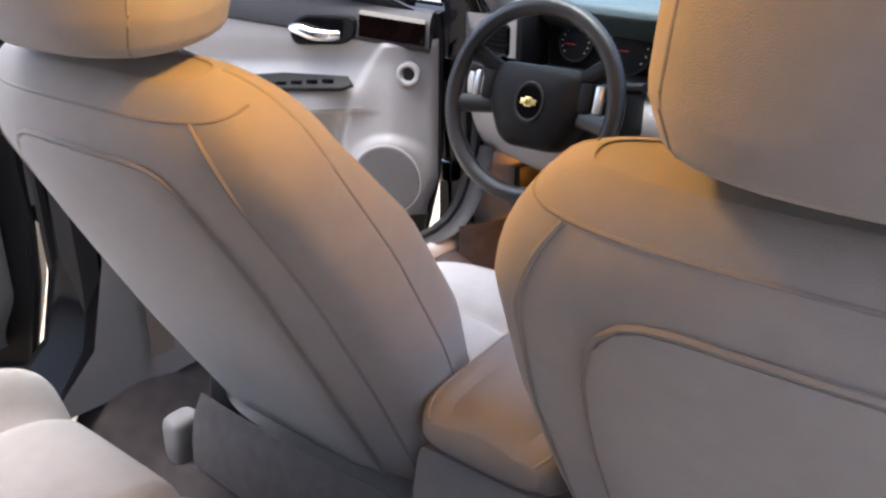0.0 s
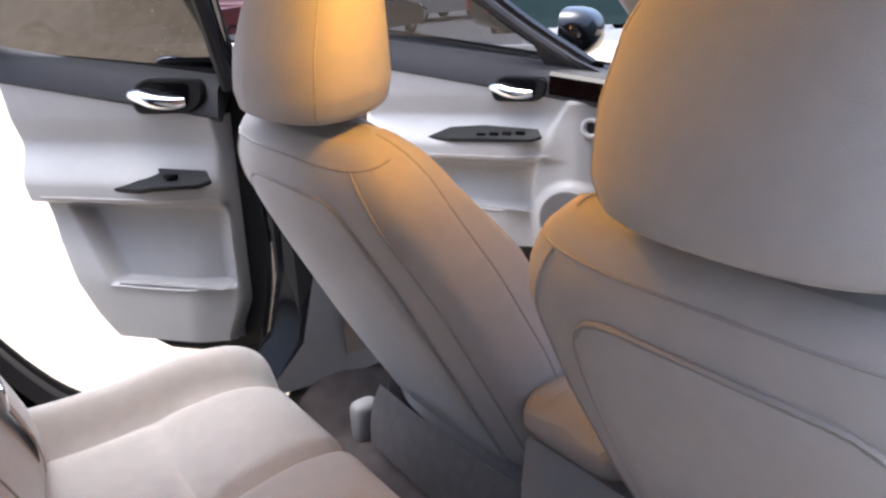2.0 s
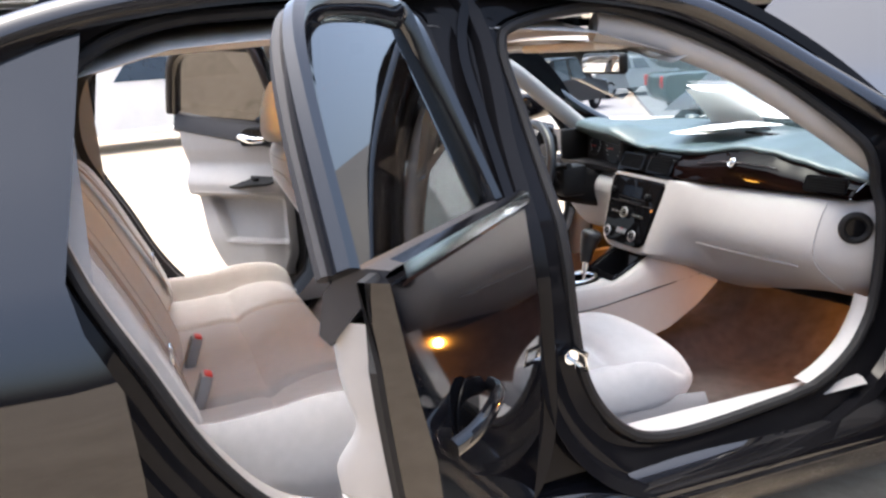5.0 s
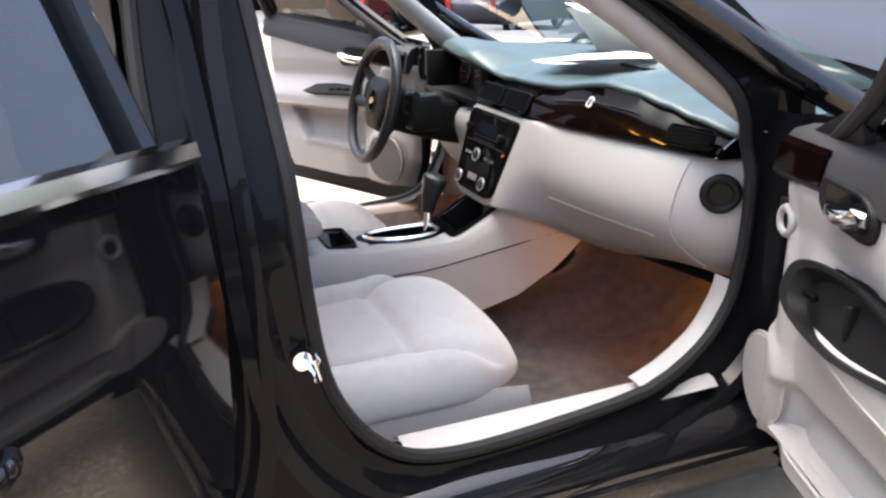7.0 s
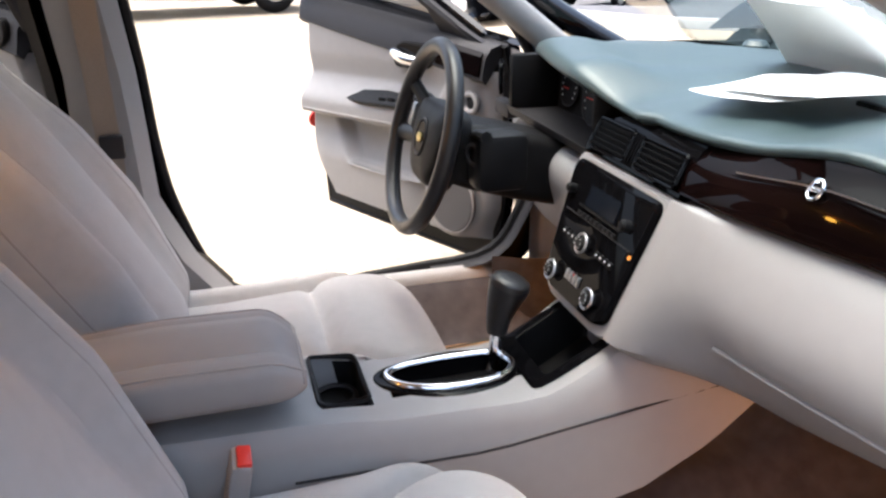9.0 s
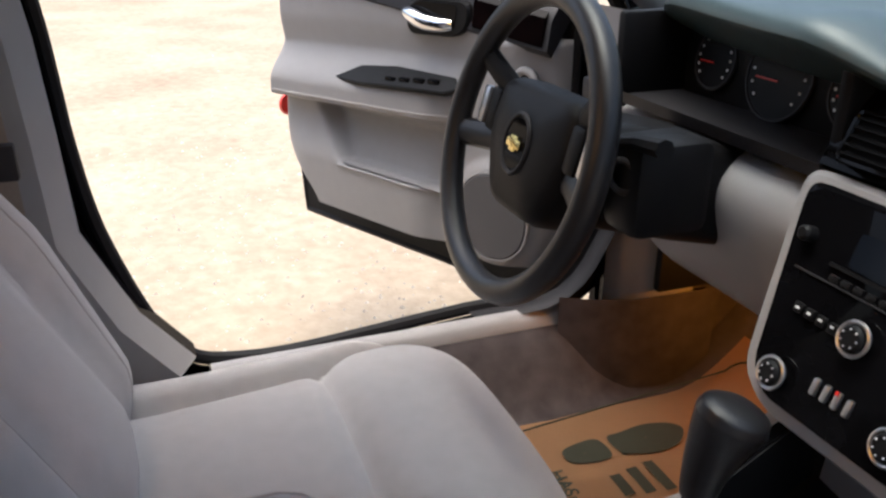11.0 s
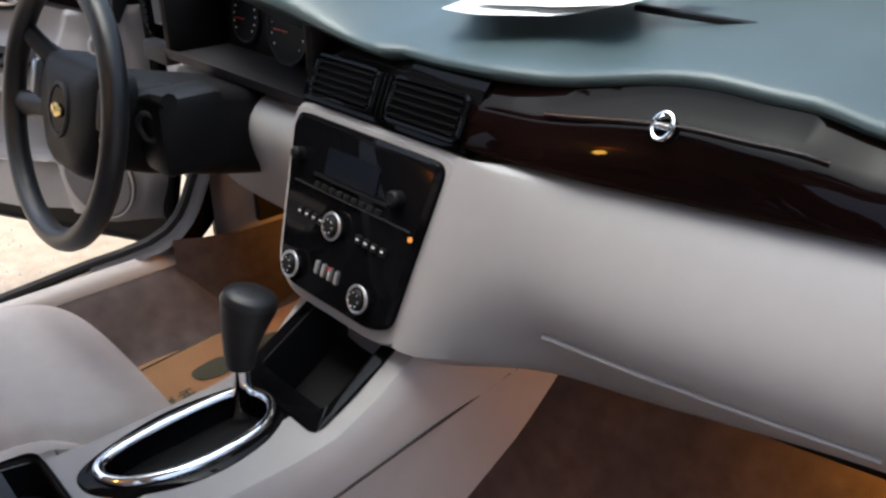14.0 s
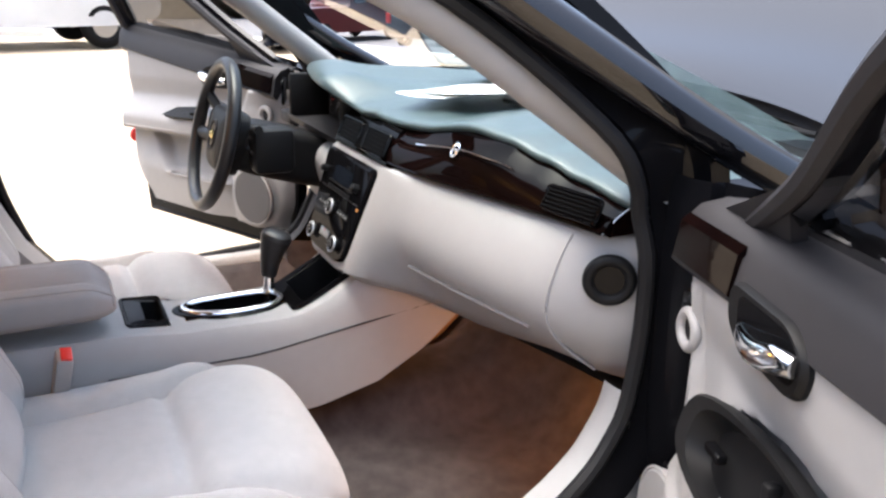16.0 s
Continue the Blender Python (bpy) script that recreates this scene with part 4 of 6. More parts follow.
def front_seat(cx, label):
    seat = thing("bucket_seat", label, "car seat", "front seats")
    part("seat_cushion", loft(cushion_rings(cx)), FABRIC, seat, "grey velour seat cushion")
    # plinth with the grey side shield
    part("seat_base", box((cx, -0.24, 0.40), (0.42, 0.50, 0.10), 0.02), DARKTRIM, seat)
    for s in (1, -1):
        rows = [[(cx + s * x, y, z) for x, z in ((0.235, 0.385), (0.262, 0.40), (0.266, 0.46), (0.25, h))] for y, h in ((-0.56, 0.62), (-0.46, 0.58), (-0.30, 0.52), (-0.10, 0.50), (0.03, 0.485))]
        part("side_shield", loft(rows, loop=False, cap=False), TRIM, seat, "grey plastic seat side shield")
    part("rail_cover", box((cx + (-0.285 if cx < 0 else 0.10), -0.610, 0.425), (0.05, 0.065, 0.10), 0.02, segments=3), TRIM, seat, "grey plastic rail cover")
    part("seat_rail", box((cx + 0.2, -0.20, 0.355), (0.04, 0.62, 0.03), 0.005), DARKTRIM, seat)
    part("seat_rail", box((cx - 0.2, -0.20, 0.355), (0.04, 0.62, 0.03), 0.005), DARKTRIM, seat)
    flap = [[(cx + x, -0.585 - d - 0.02 * math.cos(4 * x), z) for d, z in ((0.0, 0.53), (0.018, 0.50), (0.030, 0.45), (0.032, 0.40), (0.024, 0.392), (0.016, 0.45), (0.002, 0.50))] for x in np.linspace(-0.235, 0.235, 14)]
    part("carpet_flap", loft(flap), FLAP, seat, "grey carpet flap below the backrest")
    # backrest
    mb = Vector((cx, -0.65, 0.8))
    back = seat_skin([(0, cx, -0.50, 0.53, 0.50, 0.14, 0.02, 28), (0.12, cx, -0.53, 0.60, 0.53, 0.155, 0.03, 28), (0.40, cx, -0.63, 0.78, 0.58, 0.165, 0.050, 28), (0.65, cx, -0.715, 0.93, 0.58, 0.16, 0.042, 26),
                      (0.85, cx, -0.785, 1.05, 0.545, 0.15, 0.015, 24), (1, cx, -0.825, 1.15, 0.47, 0.13, 0.0, 22)], n=64, steps=36)
    part("backrest", loft(back.rings), FABRIC, seat, "grey velour backrest")
    panel = part("back_panel", back.patch(0.75, 0.42, 0.082, 0.37, 0.006, mb, p=5), FABRIC_IN, seat, "padded rear panel with a map pocket")
    ring = []
    for k in range(60):
        a = 2 * math.pi * k / 60
        q = (abs(math.cos(a)) ** 5 + abs(math.sin(a)) ** 5) ** -0.2
        ring.append((0.75 + 0.083 * q * math.cos(a), 0.42 + 0.375 * q * math.sin(a)))
    part("panel_piping", tube(back.line(ring, 0.0015, mb), 0.0032, 6, closed=True), SEAM, panel)
    for u in (0.04, 0.46):
        part("backrest_seam", tube(back.line([(u, v) for v in np.linspace(0.05, 0.95, 30)], -0.0006, mb), 0.0022, 6), SEAM, seat)
    for s in (1, -1):
        part("rear_corner_seam", tube(back.line([(0.75 + s * (0.150 - 0.022 * fade(v, 0.55, 0.95)), v) for v in np.linspace(0.06, 0.872, 40)], 0.0, mb), 0.0026, 6), SEAM, seat)
    for u in (0.155, 0.345):
        part("backrest_seam", tube(back.line([(u, v) for v in np.linspace(0.08, 0.9, 30)], -0.0004, mb), 0.0014, 5), SEAM, seat)
    part("backrest_seam", tube(back.line([(0.5 + 0.5 * f, 0.875) for f in np.linspace(0.0, 1, 30)], -0.0006, mb), 0.0020, 6), SEAM, seat)
    if cx > 0:
        part("airbag_cover", back.patch(1.022, 0.60, 0.036, 0.13, 0.007, mb, p=5), TRIM, seat, "grey side airbag cover")
    # head restraint
    hx = cx + (0.015 if cx > 0 else 0.0)
    mh = Vector((hx, -0.82, 1.25))
    head = seat_skin([(0, hx, -0.812, 1.162, 0.290, 0.168, 0, 9), (0.3, hx, -0.812, 1.205, 0.325, 0.182, 0, 10), (0.6, hx, -0.81, 1.262, 0.32, 0.176, 0, 14), (0.82, hx, -0.80, 1.318, 0.295, 0.155, 0, 10), (0.93, hx, -0.795, 1.350, 0.255, 0.128, 0, 8), (1, hx, -0.79, 1.368, 0.19, 0.09, 0, 6)], n=48, steps=28, p=2.6)
    hr = part("head_restraint", loft(head.rings), FABRIC, seat, "rounded grey velour head restraint")
    for u in (0.40, 0.10):
        part("head_seam", tube(head.line([(0.5 + u, v) for v in np.linspace(0.03, 0.97, 24)], -0.0008, mh), 0.0020, 6), SEAM, hr)
    for s in (-0.06, 0.06):
        part("head_post", tube([(hx + s, -0.815, 1.08), (hx + s, -0.815, 1.16)], 0.006, 8), CHROME, seat)
    return seat


SEAT = 0.385
FLAP = material("grey_flap_carpet", (0.11, 0.10, 0.10), 1.0, 0, 40, 0.25, 0.9, 500)
d_seat = front_seat(-SEAT, "grey velour driver's seat, reclined a little")
p_seat = front_seat(SEAT, "grey velour passenger seat beside the console")

# ---- rear bench ----
bench = thing("rear_bench_seat", "grey velour rear bench seat with moulded places", "car seat")


def bench_cushion():
    rings = []
    for x in np.linspace(-0.70, 0.70, 141):
        e = min(1, (0.70 - abs(x)) / 0.05)
        k = 0.35 + 0.65 * math.sqrt(max(0, 1 - (1 - e) ** 2))
        hump = 0.035 * math.exp(-((abs(x) - 0.66) / 0.10) ** 2) + 0.012 * math.exp(-((x / 0.10) ** 2)) - 0.012 * math.exp(-(((abs(x) - 0.38) / 0.16) ** 2))
        top = 0.615
        prof = [(-1.42, 0.40), (-0.90, 0.36), (-0.850, 0.41), (-0.815, 0.52), (-0.82, 0.585), (-0.845, top + 0.012), (-0.90, top + 0.022 + hump * 0.5), (-1.00, top + 0.012 + hump), (-1.10, top + hump), (-1.20, top - 0.005 + hump), (-1.30, top + hump), (-1.40, top + 0.01 + hump)]
        ring = []
        for y, z in spline2(prof, 6):
            if z > 0.52:
                at = 0.60
                z += 0.045 * fade(abs(x), at, at + 0.06) - 0.020 * math.exp(-((abs(x) - at) / 0.018) ** 2) - 0.022 * math.exp(-((abs(x) - 0.33) / 0.016) ** 2)
                z += fade(abs(x), at + 0.02, at - 0.05) * (0.010 * math.sin(math.pi * min(1, max(0, (y + 1.06) / 0.2))) - 0.013 * math.exp(-((y + 1.06) / 0.02) ** 2))
            ring.append((x, y, 0.50 + (z - 0.50) * k))
        rings.append(ring)
    return rings


def spline2(points, per):
    return [(p.y, p.z) for p in spline([(0, a, b) for a, b in points], per)]


rings = bench_cushion()
part("bench_cushion", loft(rings), FABRIC, bench, "grey velour bench cushion")
rings = []
for x in np.linspace(-0.70, 0.70, 57):
    e = min(1, (0.70 - abs(x)) / 0.06)
    k = 0.3 + 0.7 * math.sqrt(max(0, 1 - (1 - e) ** 2))
    bol = 0.03 * math.exp(-((abs(x) - 0.62) / 0.10) ** 2) + 0.018 * math.exp(-((x / 0.12) ** 2)) - 0.01 * math.exp(-(((abs(x) - 0.36) / 0.14) ** 2))
    prof = [(-1.40, 0.56), (-1.275, 0.60), (-1.265, 0.68), (-1.30, 0.78), (-1.345, 0.88), (-1.40, 1.0), (-1.45, 1.09), (-1.49, 1.135), (-1.54, 1.14), (-1.58, 1.10), (-1.60, 1.0), (-1.55, 0.8)]
    rings.append([(x, -1.52 + (y + bol * 0.8 + 1.52) * k, 0.85 + (z - 0.85) * (0.85 + 0.15 * k)) for y, z in spline2(prof, 3)])
part("bench_backrest", loft(rings), FABRIC, bench, "grey velour bench backrest")
sk = Skin(rings)
for x in (-0.55, -0.20, 0.20, 0.55):
    part("bench_seam", tube([sk.at(u, (x + 0.70) / 1.40) + Vector((0, 0.001, 0.001)) for u in np.linspace(0.10, 0.66, 26)], 0.0014, 5), SEAM, bench)


def belt_strap(points, width, name="seat_belt", label="tan seat belt webbing", parent=None, across=(1, 0, 0)):
    pts = spline(points, 8)
    w = Vector(across).normalized() * width / 2
    bm = loft([[p - w, p + w, p + w + Vector((0, 0.002, 0.002)), p - w + Vector((0, 0.002, 0.002))] for p in pts])
    return part(name, bm, BELT, parent, label)


def buckle(x, y, z, m, group):
    b = thing("belt_buckle", "grey seat belt buckle with a red button", "belt buckle", group)
    part("buckle_body", box((0, 0, 0.035), (0.046, 0.030, 0.095), 0.007), TRIM, b).matrix_world = Matrix.Translation((x, y, z)) @ m
    part("release_button", box((0, 0.003, 0.083), (0.038, 0.020, 0.008), 0.003), RED, b, "red release button").matrix_world = Matrix.Translation((x, y, z)) @ m
    return b


buckle(0.07, -1.235, 0.615, pose(0, 0, 0, -20, 0, 0), "rear belt buckles")
buckle(0.33, -1.235, 0.600, pose(0, 0, 0, -20, 0, 0), "rear belt buckles")
buckle(0.158, -0.385, 0.590, pose(0, 0, 0, -10, 12, 0), "front belt buckles")
buckle(-0.135, -0.40, 0.595, pose(0, 0, 0, -10, -12, 0), "front belt buckles")
for s in (1, -1):
    b = thing("rear_seat_belt", "tan belt lying down the rear backrest", "seat belt", "rear belts")
    belt_strap([(s * 0.42, -1.50, 1.15), (s * 0.43, -1.44, 1.10), (s * 0.47, -1.335, 0.90), (s * 0.52, -1.262, 0.72), (s * 0.55, -1.26, 0.64)], 0.047, "webbing", "", b)
    part("belt_tongue", box((s * 0.50, -1.285, 0.80), (0.055, 0.01, 0.04), 0.004), CHROME, b)
    f = thing("front_seat_belt", "grey belt hanging on the middle pillar", "seat belt", "front belts")
    belt_strap([(s * 0.60, -0.58, 1.34), (s * 0.66, -0.58, 1.12), (s * 0.735, -0.58, 0.85), (s * 0.75, -0.58, 0.55)], 0.047, "webbing", "", f, (0, 1, 0))
    part("belt_guide", box((s * 0.595, -0.58, 1.35), (0.03, 0.07, 0.05), 0.008), TRIM, f)
    part("belt_tongue", box((s * 0.712, -0.572, 0.90), (0.02, 0.05, 0.05), 0.004), DARKTRIM, f)

# ---- dashboard ----
dash = thing("dashboard", "grey and charcoal dashboard with gloss wood band", "dashboard")


def face_y(x):
    """Depth of the dash face behind the trim band."""
    return 0.295 + 0.115 * fade(x, 0.12, 0.80) if x > -0.13 else 0.295


def band_top(x):
    """Height of the pad's edge over the gloss band: it swells in the middle and falls to the side."""
    return table(x, [(0.05, 1.048), (0.20, 1.052), (0.38, 1.076), (0.46, 1.069), (0.55, 1.051), (0.63, 1.033), (0.74, 1.016)])


def stack_face(z):
    """Depth of the centre stack's leaning face."""
    return 0.2265 + (z - 0.848) * 0.341


def low_profile(x):
    """Light lower panel on the passenger side, from the band down and under."""
    y = face_y(x)
    round_off = max(0.0, (x - 0.645) / 0.155)
    y += 0.15 * round_off**2
    bulge = 0.040 * fade(x, 0.10, 0.55) * (1 - fade(x, 0.70, 0.80))
    low = 0.592 + 0.085 * fade(x, 0.13, 0.66)
    deep = 0.20 - 0.09 * fade(x, 0.13, 0.66)
    return [(y + 0.06, 0.966), (y + 0.006, 0.9645), (y - 0.014, 0.955), (y - 0.03 - bulge * 0.2, 0.91), (y - 0.04 - bulge * 0.4, 0.85), (y - 0.03 - bulge * 0.5, 0.80), (y - 0.002 - bulge * 0.3, 0.755),
            (y + deep * 0.35, 0.755 - (0.755 - low) * 0.55), (y + deep, low), (y + deep + 0.06, low + 0.02), (y + deep + 0.16, low + 0.10)]


rings = []
for x in [*np.linspace(0.112, 0.30, 22), *np.linspace(0.32, 0.80, 32)]:
    near = 1 - fade(x, 0.12, 0.29)
    row = []
    for y, z in spline2(low_profile(x), 4):
        if z > 0.66:
            k = near * fade(z, 0.66, 0.74)
            y = y * (1 - k) + k * max(stack_face(z), 0.165)
        row.append((x + near * 0.036 * (min(z, 0.97) - 0.72) / 0.25, y, z))
    rings.append(row)
part("lower_panel", loft(rings, loop=False, cap=False), TRIM, dash, "grey padded passenger dash panel")
end = [Vector(p) for p in rings[-1]]
bm = bmesh.new()
cap_pts = end + [Vector((0.80, 0.70, 1.03)), Vector((0.80, 0.45, 1.035))]
bm.faces.new([bm.verts.new(p) for p in cap_pts])
part("dash_end", bm, TRIM, dash, smooth=False)
part("end_vent", torus(pose(0.741, 0.412, 0.897, 90, 0, 56), 0.033, 0.010, 36, 10), BLACKPLASTIC, dash, "round black side vent")
part("vent_hole", disc(pose(0.736, 0.416, 0.897, 90, 0, 56), 0.030, 0.008, 28), PIANO, dash)
sk = Skin(rings, loop=False)
# thin raised line added to draw the shading along the panel's end crease
part("end_crease_line", tube([(0.668 + 0.02 * fade(z, 0.80, 0.70), y - 0.0005, z) for y, z in spline2(low_profile(0.668)[2:8], 4)], 0.003, 6), TRIM, dash)
row_x = [min(p[0] for p in r) for r in rings]
pull_v = [float(np.interp(x, row_x, np.linspace(0, 1, len(row_x)))) for x in np.linspace(0.272, 0.61, 24)]
part("glovebox_pull", tube([sk.at(0.535 + 0.02 * f, v) + Vector((0, -0.002, 0)) for f, v in zip(np.linspace(0, 1, 24), pull_v)], 0.0042, 8, flat=0.8), TRIM, dash, "long recessed glovebox pull")
part("underside", loft([[(x, y, z) for y, z in ((face_y(x) + 0.13, 0.64), (0.70, 0.66), (0.95, 0.72))] for x in (0.12, 0.4, 0.72)], loop=False, cap=False), DARKTRIM, dash)
# gloss band with the right vent
rings = []
for x in np.linspace(0.135, 0.742, 40):
    y = face_y(x)
    hi = band_top(x)
    rise = hi - 0.978
    rings.append([(x, a, b) for a, b in ((y + 0.06, 0.970), (y - 0.004, 0.968), (y - 0.016, 0.977), (y - 0.008, 0.978 + rise * 0.35), (y + 0.008, 0.978 + rise * 0.62), (y + 0.013, 0.978 + rise * 0.66), (y + 0.032, hi - 0.004), (y + 0.06, hi + 0.002))])
part("wood_band", loft(rings, loop=False), GLOSSWOOD, dash, "dark gloss wood dash band")
part("band_edge", tube([(x, face_y(x) - 0.016, 0.974) for x in np.linspace(0.14, 0.735, 24)], 0.003, 6), GLOSSWOOD, dash)
part("badge_bar", tube([(x, face_y(x) + 0.003, 0.979 + (band_top(x) - 0.978) * 0.61) for x in np.linspace(0.235, 0.505, 14)], 0.0018, 6), CHROME, dash)
part("badge", torus(pose(0.362, face_y(0.362) + 0.0, 1.037, 60, 0, 0), 0.0105, 0.0024, 24, 8, 1.25), CHROME, dash, "small chrome badge on the band")
part("badge_figure", box((0.362, face_y(0.362) - 0.001, 1.037), (0.015, 0.003, 0.005), 0.001), CHROME, dash)


def vent(name, x0, x1, z0, z1, y0, y1, parent, slats=5, lean=0.0):
    cx, cz = (x0 + x1) / 2, (z0 + z1) / 2
    ang = math.degrees(math.atan2(y1 - y0, x1 - x0))
    m = Matrix.Translation((cx, (y0 + y1) / 2, cz)) @ pose(0, 0, 0, 90, 0, 0) @ pose(0, 0, 0, 0, ang, 0) @ pose(0, 0, 0, -lean, 0, 0)
    w, h = math.hypot(x1 - x0, y1 - y0), z1 - z0
    v = part(name, plate(rounded(w, h, 0.008), m, 0.004), VENT_SHADED, parent, "black louvred air vent")
    ring = [m @ Vector((x, y, 0.005)) for x, y in rounded(w, h, 0.008)]
    part("vent_frame", tube(ring, 0.0035, 6, closed=True), PIANO, v)
    # slats sit shallow; the recess's shade is in their colour
    for k in range(slats):
        yy = -h / 2 + h * (k + 0.8) / (slats + 0.6)
        part("slat", box((0, yy, 0.006), (w - 0.008, 0.003, 0.008), 0.0, m=m), VENT_SHADED, v, smooth=False)
    return v


vent("right_vent", 0.600, 0.722, 0.981, 1.021, face_y(0.60) - 0.006, face_y(0.722) - 0.006, dash, lean=24)
part("band_cap", tube(spline([(0.735, face_y(0.735) - 0.012, 0.972), (0.742, face_y(0.735) + 0.004, 0.995), (0.746, face_y(0.735) + 0.03, 1.014)], 6), 0.0014, 6), SATIN, dash)
# dash pad
rings = []
for x in np.linspace(-0.785, 0.785, 72):
    y = face_y(abs(x)) if x > 0 else face_y(-x) - 0.02
    hood = fade(x, -0.66, -0.52) * fade(x, -0.06, -0.20)
    hi = (band_top(x) if x > 0.05 else 1.048 + 0.012 * fade(x, 0.05, -0.2) - 0.022 * fade(-x, 0.45, 0.78)) + 0.002
    lip = y + 0.026 - 0.055 * hood - 0.012 * fade(abs(x), 0.24, 0.15) * (1 - hood)
    top = hi + 0.042 * hood
    rings.append([(x, a, b) for a, b in spline2([(lip + 0.08, hi - 0.025), (lip + 0.012, hi - 0.012 + 0.03 * hood), (lip, hi + 0.002 + 0.032 * hood), (lip + 0.02, top + 0.010), (lip + 0.09, top + 0.018 - 0.004 * hood), (lip + 0.18, hi + 0.024 + 0.015 * hood),
                                                 (0.70, hi + 0.025), (0.86, hi + 0.012), (0.98 - 0.10 * (abs(x) / 0.8) ** 2.2, hi - 0.005), (0.99 - 0.10 * (abs(x) / 0.8) ** 2.2, hi - 0.05)], 3)])
part("dash_pad", loft(rings, loop=False, cap=False), DASHTOP, dash, "grey-green vinyl dash pad")
part("defrost_slot", box((0.27, 0.54, 1.094), (0.19, 0.012, 0.008), 0.002), BLACKPLASTIC, dash, "black defroster slot")
part("light_sensor", disc(pose(-0.52, 0.86, 1.068), 0.03, 0.02, 24, 0.01), DASHTOP, dash)
# centre vents on a black surround
part("vent_surround", loft([[(x, a, b) for a, b in ((0.36, 0.962), (0.284, 0.960), (0.275, 0.967), (0.305, 1.030), (0.318, 1.043), (0.38, 1.050))] for x in np.linspace(-0.165, 0.150, 8)], loop=False), PIANO, dash, "gloss black vent surround")
vent("centre_vent", -0.140, -0.016, 0.974, 1.026, 0.287, 0.287, dash, lean=25)
vent("centre_vent", 0.016, 0.140, 0.974, 1.026, 0.287, 0.287, dash, lean=25)
for k in range(3):
    part("vent_fin", box((-0.009 + 0.009 * k, 0.0, 0.0), (0.004, 0.012, 0.055), 0.0015, m=pose(0, 0.284, 1.0, -25, 0, 0)), PIANO, dash)
# centre stack: light surround and gloss black fascia
stack = round_corners([(-0.180, 0.120), (0.154, 0.120), (0.122, -0.122), (0.075, -0.136), (-0.105, -0.136), (-0.150, -0.108)], 0.03)
lean = math.degrees(math.atan2(0.075, 0.22))
SM = Matrix.Translation((0, 0.238, 0.848)) @ pose(0, 0, 0, 90 - lean, 0, 0)
part("stack_surround", plate([(x, y) for x, y in stack], SM @ pose(0, 0, -0.16), 0.165, 0.006), TRIM, dash, "grey centre stack surround")
FM = SM @ pose(0, 0, 0.005)
fascia = round_corners([(-0.158, 0.108), (0.134, 0.108), (0.104, -0.105), (0.07, -0.118), (-0.10, -0.118), (-0.128, -0.095)], 0.022)
fa = part("fascia", plate(fascia, FM, 0.012, 0.005), PIANO, dash, "gloss black radio and climate panel")
KM = FM @ pose(0, 0, 0.012)
part("display", plate(rounded(0.105, 0.036, 0.004, 3, -0.014, 0.060), KM, 0.0025), RADIO_GLASS, fa, "dark radio display")
part("disc_slot", box((-0.012, 0.038, 0.001), (0.15, 0.004, 0.003), 0.0, m=KM), BLACKPLASTIC, fa)
for k in range(9):
    part("radio_button", box((-0.075 + 0.0155 * k, 0.026, 0.001), (0.012, 0.007, 0.005), 0.0015, m=KM), BLACKPLASTIC, fa)
part("bezel_line", tube([KM @ Vector((x, y, 0.001)) for x, y in ((-0.125, 0.02), (0.108, 0.02))], 0.0012, 5), DARKTRIM, fa)
for x, y, r in ((-0.021, -0.014, 0.0165), (-0.090, -0.088, 0.0165), (0.055, -0.083, 0.0165), (0.080, 0.052, 0.012), (-0.122, 0.056, 0.010)):
    kn = part("knob", disc(KM @ pose(x, y, 0), r * 0.82, 0.016, 28, 0.003), BLACKPLASTIC, fa, "black rotary knob")
    if r > 0.015:
        part("knob_ring", torus(KM @ pose(x, y, 0.010), r, 0.0022, 32, 8), SATIN, kn, "silver knob ring")
        for k in range(7):
            a = 2 * math.pi * k / 7
            part("tick", box((x + math.cos(a) * r * 0.55, y + math.sin(a) * r * 0.55, 0.0165), (0.0016, 0.0016, 0.001), 0.0, m=KM), WHITE_PRINT, kn, smooth=False)
for k in range(4):
    for sx in (-0.098, 0.026):
        part("button", box((sx + 0.0155 * k, -0.016 - 0.0005 * k, 0.001), (0.012, 0.011, 0.006), 0.0015, m=KM), BLACKPLASTIC, fa)
        part("button_mark", box((sx + 0.0155 * k, -0.016, 0.0042), (0.0045, 0.0022, 0.0008), 0.0, m=KM), WHITE_PRINT, fa, smooth=False)
for k in range(4):
    part("climate_button", box((-0.042 + 0.014 * k, -0.076, 0.001), (0.007, 0.018, 0.007), 0.002, m=KM), SATIN, fa)
part("button_mark", box((-0.014, -0.068, 0.006), (0.004, 0.004, 0.001), 0.0, m=KM), RED, fa, smooth=False)
part("hazard_lamp", disc(KM @ pose(0.112, 0.012, 0), 0.0035, 0.002, 12), LENS, fa)
